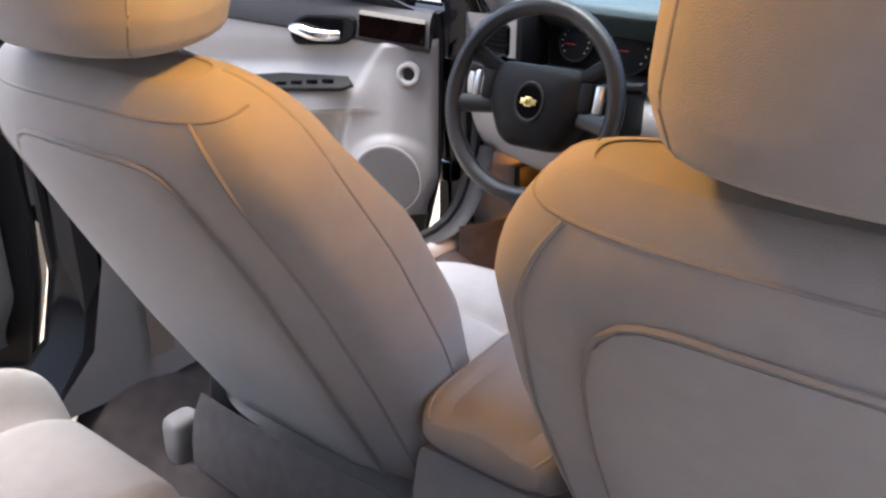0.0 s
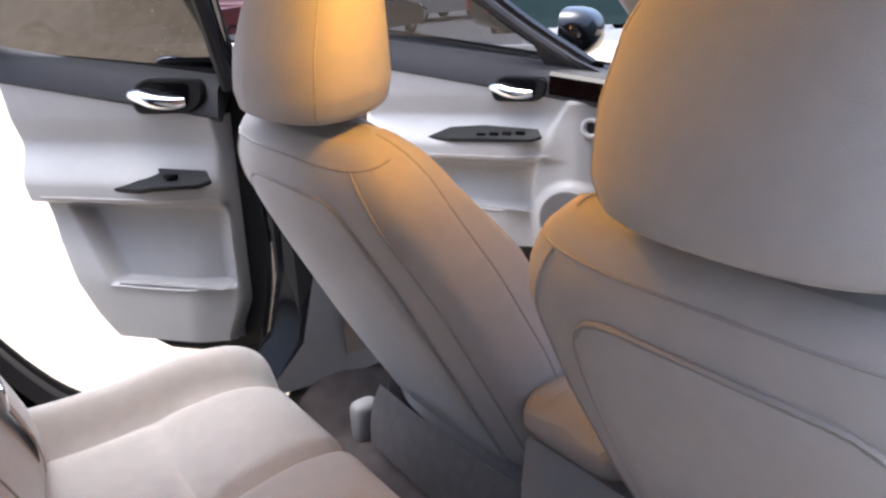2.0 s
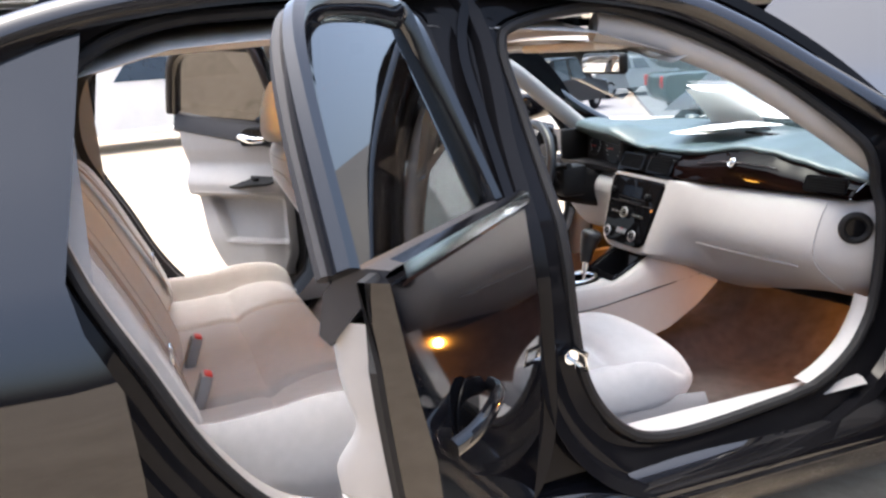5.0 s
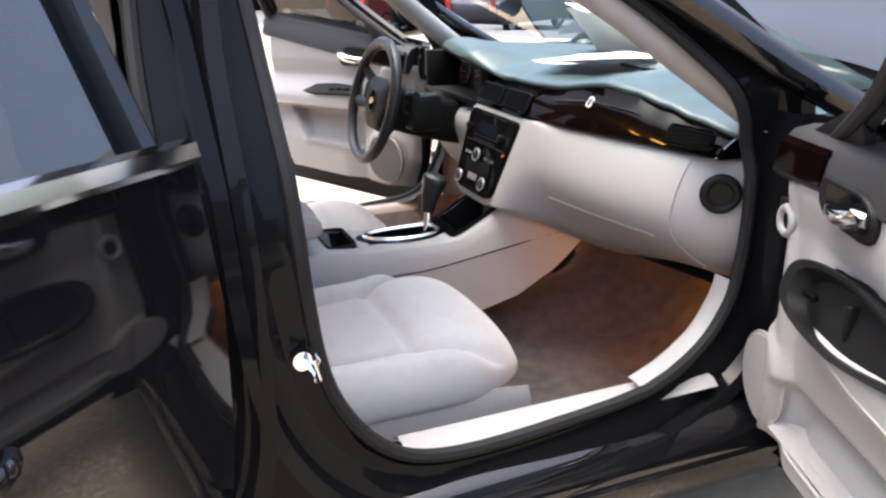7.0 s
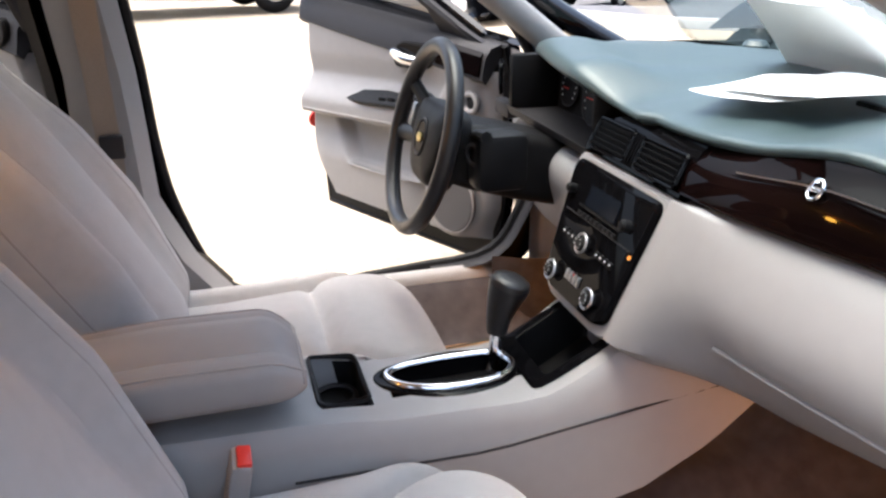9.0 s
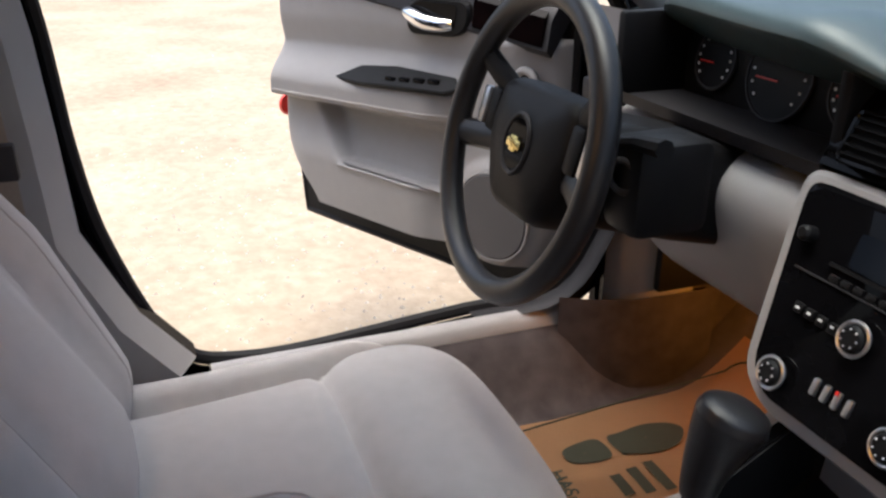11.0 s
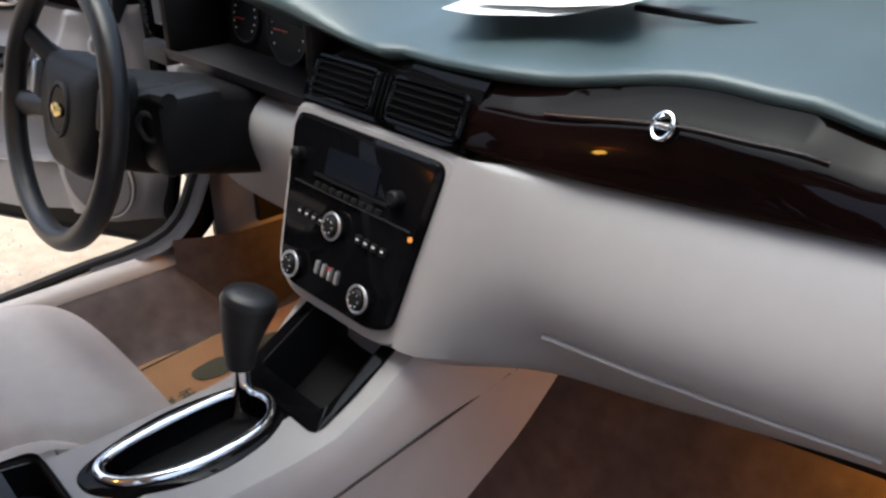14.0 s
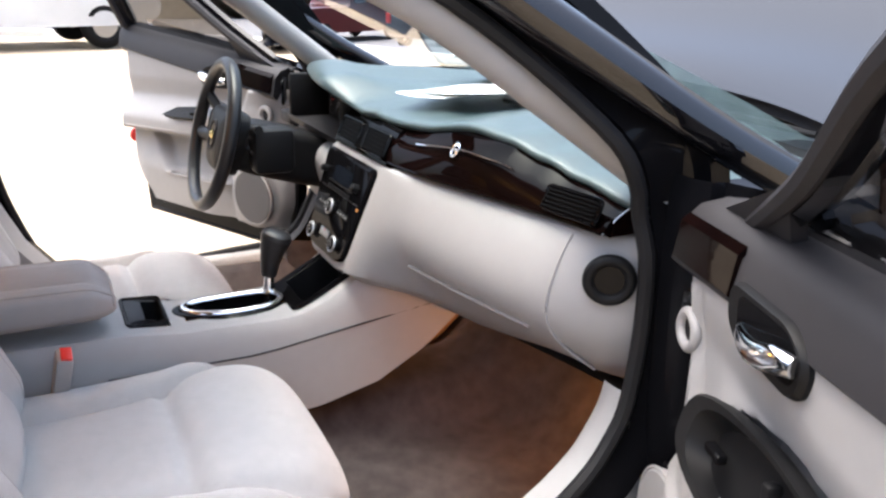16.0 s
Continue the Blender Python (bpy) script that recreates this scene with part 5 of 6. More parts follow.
# driver side: cluster, column, lower panel
part("instrument_panel", box((-0.37, 0.405, 1.01), (0.40, 0.02, 0.14), 0.004, m=None), BLACKPLASTIC, dash, "black instrument cluster")
for x, r in ((-0.50, 0.042), (-0.37, 0.058), (-0.24, 0.042)):
    gm = pose(x, 0.393, 1.012, 80, 0, 0)
    d = part("gauge_ring", torus(gm, r, 0.003, 36, 6), DARKTRIM, dash)
    part("gauge_face", disc(gm @ pose(0, 0, -0.003), r, 0.004, 36), BLACKPLASTIC, d)
    for k in range(13):
        a = radians(-40 + 260 * k / 12)
        part("gauge_mark", box((math.cos(a) * r * 0.8, math.sin(a) * r * 0.8, 0.002), (0.0035, 0.0035, 0.001), 0.0, m=gm), WHITE_PRINT, d, smooth=False)
    part("needle", box((-r * 0.3, -r * 0.12, 0.004), (r * 0.7, 0.002, 0.0015), 0.0, m=gm), RED, d, smooth=False)
part("cluster_shroud", loft([[(x, a, b) for a, b in ((0.40, 0.955), (0.30, 0.955), (0.275, 0.965), (0.285, 0.945), (0.40, 0.93))] for x in np.linspace(-0.58, -0.165, 8)], loop=True), DARKTRIM, dash)
for x in (-0.585, -0.160):
    part("cluster_cheek", box((x, 0.345, 1.01), (0.02, 0.12, 0.13), 0.008), BLACKPLASTIC, dash)
vent("left_vent", -0.70, -0.60, 0.985, 1.05, 0.31, 0.275, dash)
part("left_band", loft([[(x, a, b) for a, b in ((0.36, 0.965), (face_y(-x) - 0.03, 0.963), (face_y(-x) - 0.03, 1.0), (0.36, 1.06))] for x in (-0.785, -0.70, -0.59)], loop=False), TRIM, dash, "grey panel round the left vent")
part("headlamp_switch", box((-0.64, 0.30, 0.945), (0.09, 0.03, 0.035), 0.006), DARKTRIM, dash)
rings = []
for x in np.linspace(-0.785, -0.15, 24):
    y = 0.30 + 0.10 * fade(-x, 0.5, 0.8)
    rings.append([(x, a, b) for a, b in spline2([(y + 0.08, 0.93), (y, 0.928), (y - 0.03, 0.89), (y - 0.015, 0.82), (y + 0.03, 0.74), (y + 0.10, 0.69), (y + 0.30, 0.72)], 3)])
part("knee_panel", loft(rings, loop=False, cap=False), TRIM, dash, "grey driver's knee panel")
part("fuse_door", box((-0.70, 0.56, 0.60), (0.02, 0.16, 0.12), 0.005), BLACKPLASTIC, dash)
for x, w in ((-0.44, 0.10), (-0.26, 0.05)):
    p = thing("pedal", "black rubber foot pedal in the driver's footwell", "pedal", "pedals")
    part("pad", box((x, 0.62, 0.52), (w, 0.02, 0.07), 0.006), RUBBER, p)
    part("stem", tube([(x, 0.63, 0.53), (x, 0.72, 0.78)], 0.009, 6), STEEL, p)

# ---- steering wheel and column ----
wheel = thing("steering_wheel", "black leather steering wheel with a gold badge", "steering wheel")
WM = Matrix.Translation((-0.388, 0.030, 0.953)) @ pose(0, 0, 0, 90 - 15, 0, 0)
part("rim", torus(WM, 0.178, 0.0165, 64, 14), LEATHER, wheel, "black leather rim")
hub = []
for r, h in ((1.0, -0.06), (1.0, -0.028), (0.94, -0.014), (0.8, -0.006), (0.4, 0.0), (0.1, 0.001)):
    hub.append([WM @ Vector((x * r, y * r, h)) for x, y in round_corners([(-0.10, 0.072), (0.10, 0.072), (0.112, 0.0), (0.065, -0.088), (-0.065, -0.088), (-0.112, 0.0)], 0.03, 6)])
part("hub_cover", loft(hub), BLACKPLASTIC, wheel, "dark grey airbag cover")
for s in (1, -1):
    for a, w in ((30, 0.030), (-8, 0.034)):
        ca, sa = math.cos(radians(a)), math.sin(radians(a))
        sp = [WM @ Vector((s * ca * r, sa * r, h)) for r, h in ((0.06, -0.032), (0.11, -0.024), (0.175, -0.002))]
        part("spoke", tube(sp, w * 0.55, 10, flat=0.6, up=WM.to_3x3() @ Vector((0, 0, 1))), LEATHER if a < 0 else BLACKPLASTIC, wheel)
    part("switch_pad", box((s * 0.108, 0.022, -0.018), (0.030, 0.058, 0.02), 0.008, m=WM), BLACKPLASTIC, wheel, "spoke switch pad")
    part("silver_insert", box((s * 0.135, 0.022, -0.014), (0.016, 0.050, 0.012), 0.004, m=WM), SATIN, wheel)
part("badge_ring", torus(WM @ pose(0, 0.0, 0.001), 0.030, 0.003, 36, 8, 1.2), DARKTRIM, wheel, "oval dark badge ring")
part("badge_field", disc(WM @ pose(0, 0, -0.004), 0.030, 0.006, 32), PIANO, wheel)
part("badge_bar", box((0, 0, 0.004), (0.034, 0.011, 0.004), 0.001, m=WM), GOLD, wheel, "gold badge bar")
part("badge_block", box((0, 0, 0.004), (0.016, 0.019, 0.004), 0.001, m=WM), GOLD, wheel)
column = thing("steering_column", "black plastic steering column shroud with ignition", "steering column")
part("shroud", loft([[WM @ Vector((x * k, y * k - 0.01, h)) for x, y in rounded(0.17, 0.15, 0.03)] for k, h in ((0.7, -0.03), (0.8, -0.05), (0.88, -0.11), (0.9, -0.22), (0.85, -0.36))]), BLACKPLASTIC, column)
part("ignition_block", box((-0.262, 0.145, 0.93), (0.075, 0.10, 0.11), 0.015), BLACKPLASTIC, column)
part("ignition_ring", torus(pose(-0.255, 0.094, 0.945, 90, 0, 20), 0.018, 0.004, 24, 8), DARKTRIM, column)
for s in (1, -1):
    part("stalk", tube([WM @ Vector((s * 0.07, 0.03, -0.07)), WM @ Vector((s * 0.15, 0.05, -0.06)), WM @ Vector((s * 0.20, 0.055, -0.055))], lambda f: 0.007 + 0.004 * f, 8), BLACKPLASTIC, column)

# ---- centre console ----
console = thing("centre_console", "grey centre console with cup holders and shifter", "console")


def console_top(y):
    return linear(y, [(-0.62, 0.66), (-0.28, 0.655), (-0.15, 0.642), (0.05, 0.644), (0.10, 0.650), (0.15, 0.672), (0.22, 0.715), (0.3, 0.76)])


rings = []
for y in sorted([*np.linspace(-0.62, 0.46, 40), -0.2455, -0.2445, -0.1655, -0.1645, -0.1325, -0.1315, 0.0875, 0.0885, 0.1115, 0.1125, 0.2495, 0.2505]):
    t = console_top(y)
    dip = 0.07 if -0.245 < y < -0.165 else 0.045 if -0.132 < y < 0.088 else 0.095 if 0.112 < y < 0.25 else 0.0
    ca, cb = (-0.105, 0.055) if y < -0.14 else (-0.052, 0.040) if y < 0.1 else (-0.070, 0.070)
    w = linear(y, [(-0.62, 0.115), (-0.2, 0.118), (0.12, 0.135), (0.46, 0.15)])
    v = linear(y, [(-0.62, 0.125), (-0.26, 0.122), (-0.12, 0.100), (0.12, 0.100), (0.22, 0.12), (0.46, 0.15)])
    lo = linear(y, [(-0.62, 0.42), (-0.1, 0.43), (0.12, 0.45), (0.25, 0.485), (0.36, 0.55), (0.46, 0.64)])
    rings.append([(x, y, z) for x, z in ((-v - 0.016, lo), (-v - 0.008, t - 0.10), (-v, t - 0.03), (-v + 0.006, t - 0.006), (-v + 0.013, t), (ca - 0.001, t), (ca + 0.001, t - dip), (cb - 0.001, t - dip), (cb + 0.001, t), (w - 0.018, t), (w - 0.012, t - 0.006), (w, t - 0.03), (w + 0.012, t - 0.10), (w + 0.03, lo))])
part("console_body", loft(rings, loop=True), TRIM, console, "grey plastic console body")
part("console_seam", tube([(linear(y, [(-0.3, 0.132), (0.12, 0.148), (0.46, 0.163)]), y, linear(y, [(-0.3, 0.58), (0.0, 0.585), (0.46, 0.66)])) for y in np.linspace(-0.3, 0.42, 14)], 0.0022, 6), DARKTRIM, console)
lid = seat_skin([(0, 0.0, -0.66, 0.72, 0.20, 0.075, 0, 90), (0.5, 0.0, -0.47, 0.728, 0.215, 0.085, 0, 90), (0.9, 0.0, -0.31, 0.728, 0.215, 0.08, 0, 90), (1, 0.0, -0.265, 0.715, 0.20, 0.06, 0, 90)], n=40, steps=22, p=4)
part("armrest_lid", loft(lid.rings), TRIM_SOFT, console, "padded grey armrest lid")
ml = Vector((0, -0.47, 0.7))
for u in (0.11, 0.39):
    part("lid_seam", tube(lid.line([(u, v) for v in np.linspace(0.06, 0.95, 20)], 0.001, ml), 0.002, 5), SEAM, console)
part("lid_seam", tube(lid.line([(u, 0.92) for u in np.linspace(0.0, 0.5, 20)], 0.001, ml), 0.002, 5), SEAM, console)
cup = [(x, y) for x, y in round_corners([(-0.112, -0.248), (0.055, -0.248), (0.045, -0.168), (-0.100, -0.168)], 0.018)]
CH = part("cup_holder", loft([[(x, y, z) for x, y in cup] for z in (0.656, 0.652, 0.590, 0.588)], cap=False), BLACKPLASTIC, console, "black double cup holder")
part("cup_floor", plate(cup, pose(0, 0, 0.584), 0.005), BLACKPLASTIC, CH)
part("cup_rim", tube([(x, y, console_top(y) + 0.002) for x, y in cup], 0.004, 6, closed=True), BLACKPLASTIC, CH)
for x in (-0.068, 0.010):
    part("cup_ring", torus(pose(x, -0.208, 0.596), 0.034, 0.005, 28, 6), DARKTRIM, CH)
ring_pts = [(-0.036, -0.120), (-0.010, -0.126), (0.018, -0.104), (0.038, -0.055), (0.042, 0.0), (0.033, 0.052), (0.008, 0.080), (-0.022, 0.082), (-0.048, 0.062), (-0.054, -0.014), (-0.049, -0.085)]
tilt = pose(0, 0, 0.642, 0.5, 0, 0)
oval = spline([(x, y, 0) for x, y in ring_pts], 6, closed=True)
mid = Vector((-0.006, -0.02, 0))


def around(k, z):
    """The shifter ring's outline, moved outwards by k metres, at a height over the console."""
    out = []
    for q in oval:
        d = (q - mid).normalized()
        out.append(tilt @ (q + d * k + Vector((0, 0, z))))
    return out


part("shift_bezel", loft([around(0.026, -0.008), around(0.025, 0.001), around(0.021, 0.004), around(0.004, 0.005), around(-0.004, 0.003), around(-0.006, -0.020), around(-0.012, -0.030)], cap=False), PIANO, console, "gloss black shifter bezel")
part("shift_ring", tube(around(0.0, 0.006), 0.0072, 10, closed=True, flat=0.8), CHROME, console, "chrome shifter ring")
part("shift_boot", loft([around(-0.010, -0.026), around(-0.025, -0.024), around(-0.045, -0.022)]), BLACKPLASTIC, console)
part("gate_mark", box((0.018, -0.02, 0.622), (0.004, 0.09, 0.003), 0.001), SATIN, console)
bin_outline = round_corners([(-0.070, 0.112), (0.070, 0.112), (0.070, 0.25), (-0.070, 0.25)], 0.012)
tray = part("front_bin", loft([[(x * k, y, console_top(y) - d) for x, y in bin_outline] for k, d in ((1.04, -0.003), (1.0, -0.001), (0.985, 0.088), (0.5, 0.092), (0.01, 0.092))], cap=False), BLACKPLASTIC, console, "deep black bin ahead of the shifter")
bin_edge = round_corners([(-0.086, 0.084), (0.090, 0.084), (0.094, 0.262), (-0.088, 0.262)], 0.012)
part("bin_surround", loft([[(x, y, console_top(y) - 0.004) for x, y in bin_edge], [(x, y, console_top(y) + 0.003) for x, y in bin_edge], [(x * 1.03, y, console_top(y) + 0.004) for x, y in bin_outline], [(x, y, console_top(y) - 0.002) for x, y in bin_outline]], cap=False), PIANO, console, "gloss black surround of the bin")
sh = part("shift_lever", tube([(-0.034, 0.058, 0.622), (-0.036, 0.064, 0.655), (-0.038, 0.070, 0.700)], lambda f: 0.014 - 0.003 * f, 12), CHROME, console, "chrome shift lever")
knob = spline([(-0.038, 0.068, 0.690), (-0.036, 0.071, 0.72), (-0.031, 0.078, 0.755), (-0.026, 0.085, 0.782), (-0.023, 0.089, 0.798)], 12)
part("shift_knob", tube(knob, lambda f: linear(f, [(0, 0.015), (0.25, 0.019), (0.55, 0.027), (0.74, 0.031), (0.86, 0.0285), (0.94, 0.021), (0.985, 0.011), (1, 0.003)]), 20, flat=1.15), LEATHER, sh, "black leather shift knob")

# ---- small interior things ----
mirror = thing("rear_view_mirror", "black rear-view mirror hanging from the windscreen", "mirror")
part("housing", box((0.0, 0.13, 1.335), (0.24, 0.03, 0.065), 0.014, segments=3), BLACKPLASTIC, mirror)
part("mirror_glass", box((0.0, 0.114, 1.335), (0.215, 0.003, 0.05), 0.001), CHROME, mirror)
part("stalk", tube([(0, 0.14, 1.345), (0, 0.16, 1.39), (0, 0.14, 1.42)], 0.009, 8), BLACKPLASTIC, mirror)
for s in (1, -1):
    v = thing("sun_visor", "folded grey cloth sun visor", "sun visor", "sun visors")
    part("visor_pad", box((s * 0.33, -0.14, 1.395), (0.40, 0.17, 0.022), 0.01, segments=3), HEADLINER, v)
dome = thing("dome_lamp", "small lit dome lamp in the headliner", "lamp")
part("lens", box((0, -0.86, 1.50), (0.16, 0.10, 0.03), 0.01), LENS, dome, "glowing amber lens")
for k, (x, y, rz, w, h) in enumerate(((0.07, 0.50, 28, 0.20, 0.25), (0.12, 0.53, 8, 0.20, 0.25))):
    sheet = thing("paper_sheet", "white paper sheet lying on the dash", "paper", "papers on the dash")
    m = pose(x, y, 1.088 + 0.007 * k, 0, 0, rz)
    bm = loft([[m @ Vector((u, v, 0.010 * math.sin(u * 22 + v * 8 + k) * (abs(u) / w + 0.2) + 0.025 * max(0, u / w) ** 2 + 0.013)) for u in np.linspace(-w / 2, w / 2, 12)] for v in np.linspace(-h / 2, h / 2, 14)], loop=False, cap=False)
    part("sheet", bm, PAPER, sheet)
mat = thing("paper_floor_mat", "kraft paper footprint mat on the driver's floor", "floor mat")
bm = loft([[(x, y, floor_z(x, y) + 0.016 + 0.004 * noise.noise((x * 14, y * 14, 3))) for x in np.linspace(-0.645, -0.21, 18)] for y in np.linspace(0.02, 0.66, 24)], loop=False, cap=False)
part("sheet", bm, KRAFT, mat)

# ---- distance: parked vehicles and a low building ----
PALE = material("pale_stucco", (0.62, 0.58, 0.52), 0.9, 0, 3, 0.1, 0.3, 60)
FOLIAGE = material("foliage", (0.06, 0.075, 0.04), 0.9, 0, 20, 0.4, second=(0.10, 0.11, 0.06))


def parked_car(x, y, rz, paint, label, pickup=False, long=4.8, high=1.55):
    v = thing("parked_pickup" if pickup else "parked_car", label, "pickup truck" if pickup else "car", "parked vehicles")
    m = pose(x, y, ground_z(x, y) + (0.02 if x < road_edge(y) else 0.0), 0, 0, rz)
    half, w = long / 2, 0.92
    if pickup:
        prof = [(-half, 0.55), (-half, 1.12), (-0.5, 1.14), (-0.45, 1.85), (0.75, 1.86), (1.35, 1.25), (half - 0.1, 1.15), (half, 0.95), (half, 0.5)]
    else:
        prof = [(-half, 0.5), (-half + 0.05, 1.0), (-half + 0.6, 1.06), (-half + 1.1, high), (0.5, high), (1.25, 1.05), (half - 0.2, 0.9), (half, 0.7), (half, 0.45)]
    prof = round_corners(prof + [(half - 0.3, 0.32), (-half + 0.3, 0.34)], 0.16, 4)
    rows = []
    for f in (-1, -0.96, -0.8, 0, 0.8, 0.96, 1):
        k = 1 - 0.04 * abs(f) ** 8
        rows.append([m @ Vector((a * k, f * w * (1 - 0.16 * fade(b, 1.0, 1.7)), 0.4 + (b - 0.4) * k)) for a, b in prof])
    body = part("body", loft(rows), paint, v)
    glass_z = (1.22, 1.72) if pickup else (1.06, high - 0.1)
    x0, x1 = (-0.32, 1.0) if pickup else (-half + 1.15, 0.72)
    for sgn in (1, -1):
        for a, b in ((x0, (x0 + x1) / 2 - 0.05), ((x0 + x1) / 2 + 0.05, x1)):
            yy = [sgn * (w * (1 - 0.16 * fade(z, 1.0, 1.7)) + 0.012) for z in glass_z]
            bm = bmesh.new()
            c = [(a + 0.02, yy[0], glass_z[0]), (b - 0.02, yy[0], glass_z[0]), (b - (0.30 if b == x1 else 0.04), yy[1], glass_z[1]), (a + (0.22 if a == x0 and not pickup else 0.04), yy[1], glass_z[1])]
            bm.faces.new([bm.verts.new(m @ Vector(p)) for p in c])
            part("side_window", bm, DISPLAY, body, smooth=False)
        part("headlamp", box((half - 0.02, sgn * 0.66, 0.82), (0.06, 0.34, 0.16), 0.03, m=m), CHROME, body)
        part("tail_lamp", box((-half + 0.03, sgn * 0.78, 0.92), (0.06, 0.16, 0.30), 0.02, m=m), RED, body)
        for wx in (-half + 0.95, half - 0.95):
            t = part("wheel", torus(m @ pose(wx, sgn * 0.82, 0.35, 90, 0, 0), 0.24, 0.105, 28, 10), RUBBER, v)
            part("rim", disc(m @ pose(wx, sgn * 0.84, 0.35, sgn * -90, 0, 0), 0.20, 0.06, 24, 0.02), SATIN, t)
    part("windscreen", box((1.02 if pickup else 0.92, 0, 1.5 if pickup else 1.28), (0.03, 1.45, 0.62 if pickup else 0.5), 0.01, m=m @ Matrix.Translation((1.02 if pickup else 0.9, 0, 1.5)) @ pose(0, 0, 0, 0, -42 if pickup else -52, 0) @ Matrix.Translation((-1.02 if pickup else -0.9, 0, -1.5))), DISPLAY, body)
    part("bumper", box((half, 0, 0.52), (0.10, 1.7, 0.18), 0.04, m=m), SATIN if pickup else paint, body)
    return v


def car_paint(name, base):
    return material(name, base, 0.3, 0, 200, 0.1, coat=1.0)


DARKRED = car_paint("dark_red_paint", (0.10, 0.02, 0.02))
DARKGREEN = car_paint("dark_green_paint", (0.03, 0.06, 0.055))
WHITEPAINT = car_paint("white_paint", (0.75, 0.75, 0.74))
SILVER = car_paint("silver_paint", (0.45, 0.46, 0.47))
NIGHT = car_paint("dark_grey_paint", (0.03, 0.03, 0.035))
parked_car(-22.3, 11.8, 122, NIGHT, "dark sport utility parked along the far side", long=4.9, high=1.78)
parked_car(-15.8, 14.4, 70, DARKGREEN, "dark green pickup parked along the far side", True, 5.4)
parked_car(-16.0, 19.4, 35, WHITEPAINT, "white pickup parked along the far side", True, 5.4)
parked_car(-25.5, 9.2, 118, DARKRED, "dark red pickup parked along the far side", True, 5.2)
parked_car(-12.4, -0.9, -78, WHITEPAINT, "white car parked across the dirt lot", long=4.9, high=1.5)
parked_car(-27.0, 17.5, 100, SILVER, "silver car parked behind the others", long=4.7)
parked_car(-11.0, 27.0, 40, SILVER, "silver car parked far down the row", long=4.7)

building = thing("low_building", "pale stucco single-storey building behind the parked cars", "building")
part("wall", box((-42, 22, GZ + 1.2), (8, 60, 5.0), 0.03), PALE, building)
part("roof", box((-42, 22, GZ + 4.1), (8.6, 60.6, 0.3), 0.03), CONCRETE, building)
for k in range(9):
    part("window", box((-37.98, -4 + 6.4 * k, GZ + 1.9), (0.08, 2.4, 1.4), 0.01), DISPLAY, building)


def tree(x, y, h, seed):
    t = thing("tree", "distant dark green tree beyond the building", "tree", "far trees")
    rnd = random.Random(seed)
    bm = tube([(x, y, GZ - 1.1), (x + 0.1, y, GZ + h * 0.4), (x - 0.1, y + 0.1, GZ + h * 0.7)], lambda f: 0.22 - 0.16 * f, 8)
    part("trunk", bm, CONCRETE, t)
    bm = bmesh.new()
    for k in range(900):
        a, b, r = rnd.random() * 6.28, rnd.uniform(-1, 1), rnd.random() ** 0.4
        c = Vector((x + math.cos(a) * r * h * 0.32 * math.sqrt(1 - b * b), y + math.sin(a) * r * h * 0.32 * math.sqrt(1 - b * b), GZ + h * 0.66 + b * r * h * 0.33))
        d, e = Vector((rnd.gauss(0, 1), rnd.gauss(0, 1), rnd.gauss(0, 1))).normalized() * 0.3, Vector((rnd.gauss(0, 1), rnd.gauss(0, 1), rnd.gauss(0, 1))).normalized() * 0.25
        bm.faces.new([bm.verts.new(c + d), bm.verts.new(c + e), bm.verts.new(c - d), bm.verts.new(c - e)])
    part("crown", bm, FOLIAGE, t, smooth=False)


for k, (x, y, h) in enumerate(((-55, 10, 8), (-52, 30, 9), (-50, 48, 8), (-40, 62, 9), (-58, -6, 7))):
    tree(x, y, h, k)

# ---- printing on the floor mat ----
def on_mat(points, lift=0.0185):
    return [(x, y, floor_z(x, y) + lift + 0.004 * noise.noise((x * 14, y * 14, 3))) for x, y in points]


def mat_patch(outline, name, label=""):
    cx, cy = sum(p[0] for p in outline) / len(outline), sum(p[1] for p in outline) / len(outline)
    rings = [on_mat([(cx + (x - cx) * k, cy + (y - cy) * k) for x, y in outline]) for k in (1, 0.75, 0.5, 0.25, 0.02)]
    part(name, loft(rings, cap=False), INK, mat, label)


def sole(cx, cy):
    shape = [(p.x, p.y) for p in spline([(0.0, 0.15, 0), (0.034, 0.12, 0), (0.044, 0.07, 0), (0.034, 0.02, 0), (0.028, 0.008, 0), (-0.024, 0.008, 0), (-0.030, 0.04, 0), (-0.034, 0.09, 0), (-0.024, 0.135, 0)], 4, closed=True)]
    heel = [(p.x, p.y) for p in spline([(0.026, -0.010, 0), (0.028, -0.05, 0), (0.016, -0.085, 0), (-0.014, -0.085, 0), (-0.026, -0.05, 0), (-0.024, -0.010, 0)], 4, closed=True)]
    mat_patch([(cx + x, cy + y) for x, y in shape], "sole_print", "dark green printed shoe sole")
    mat_patch([(cx + x, cy + y) for x, y in heel], "heel_print")


sole(-0.535, 0.30)
sole(-0.335, 0.30)
frame_line = rounded(0.385, 0.58, 0.03, 5, -0.425, 0.34)
part("print_border", tube(on_mat(frame_line, 0.0182), 0.0018, 5, closed=True), INK, mat)


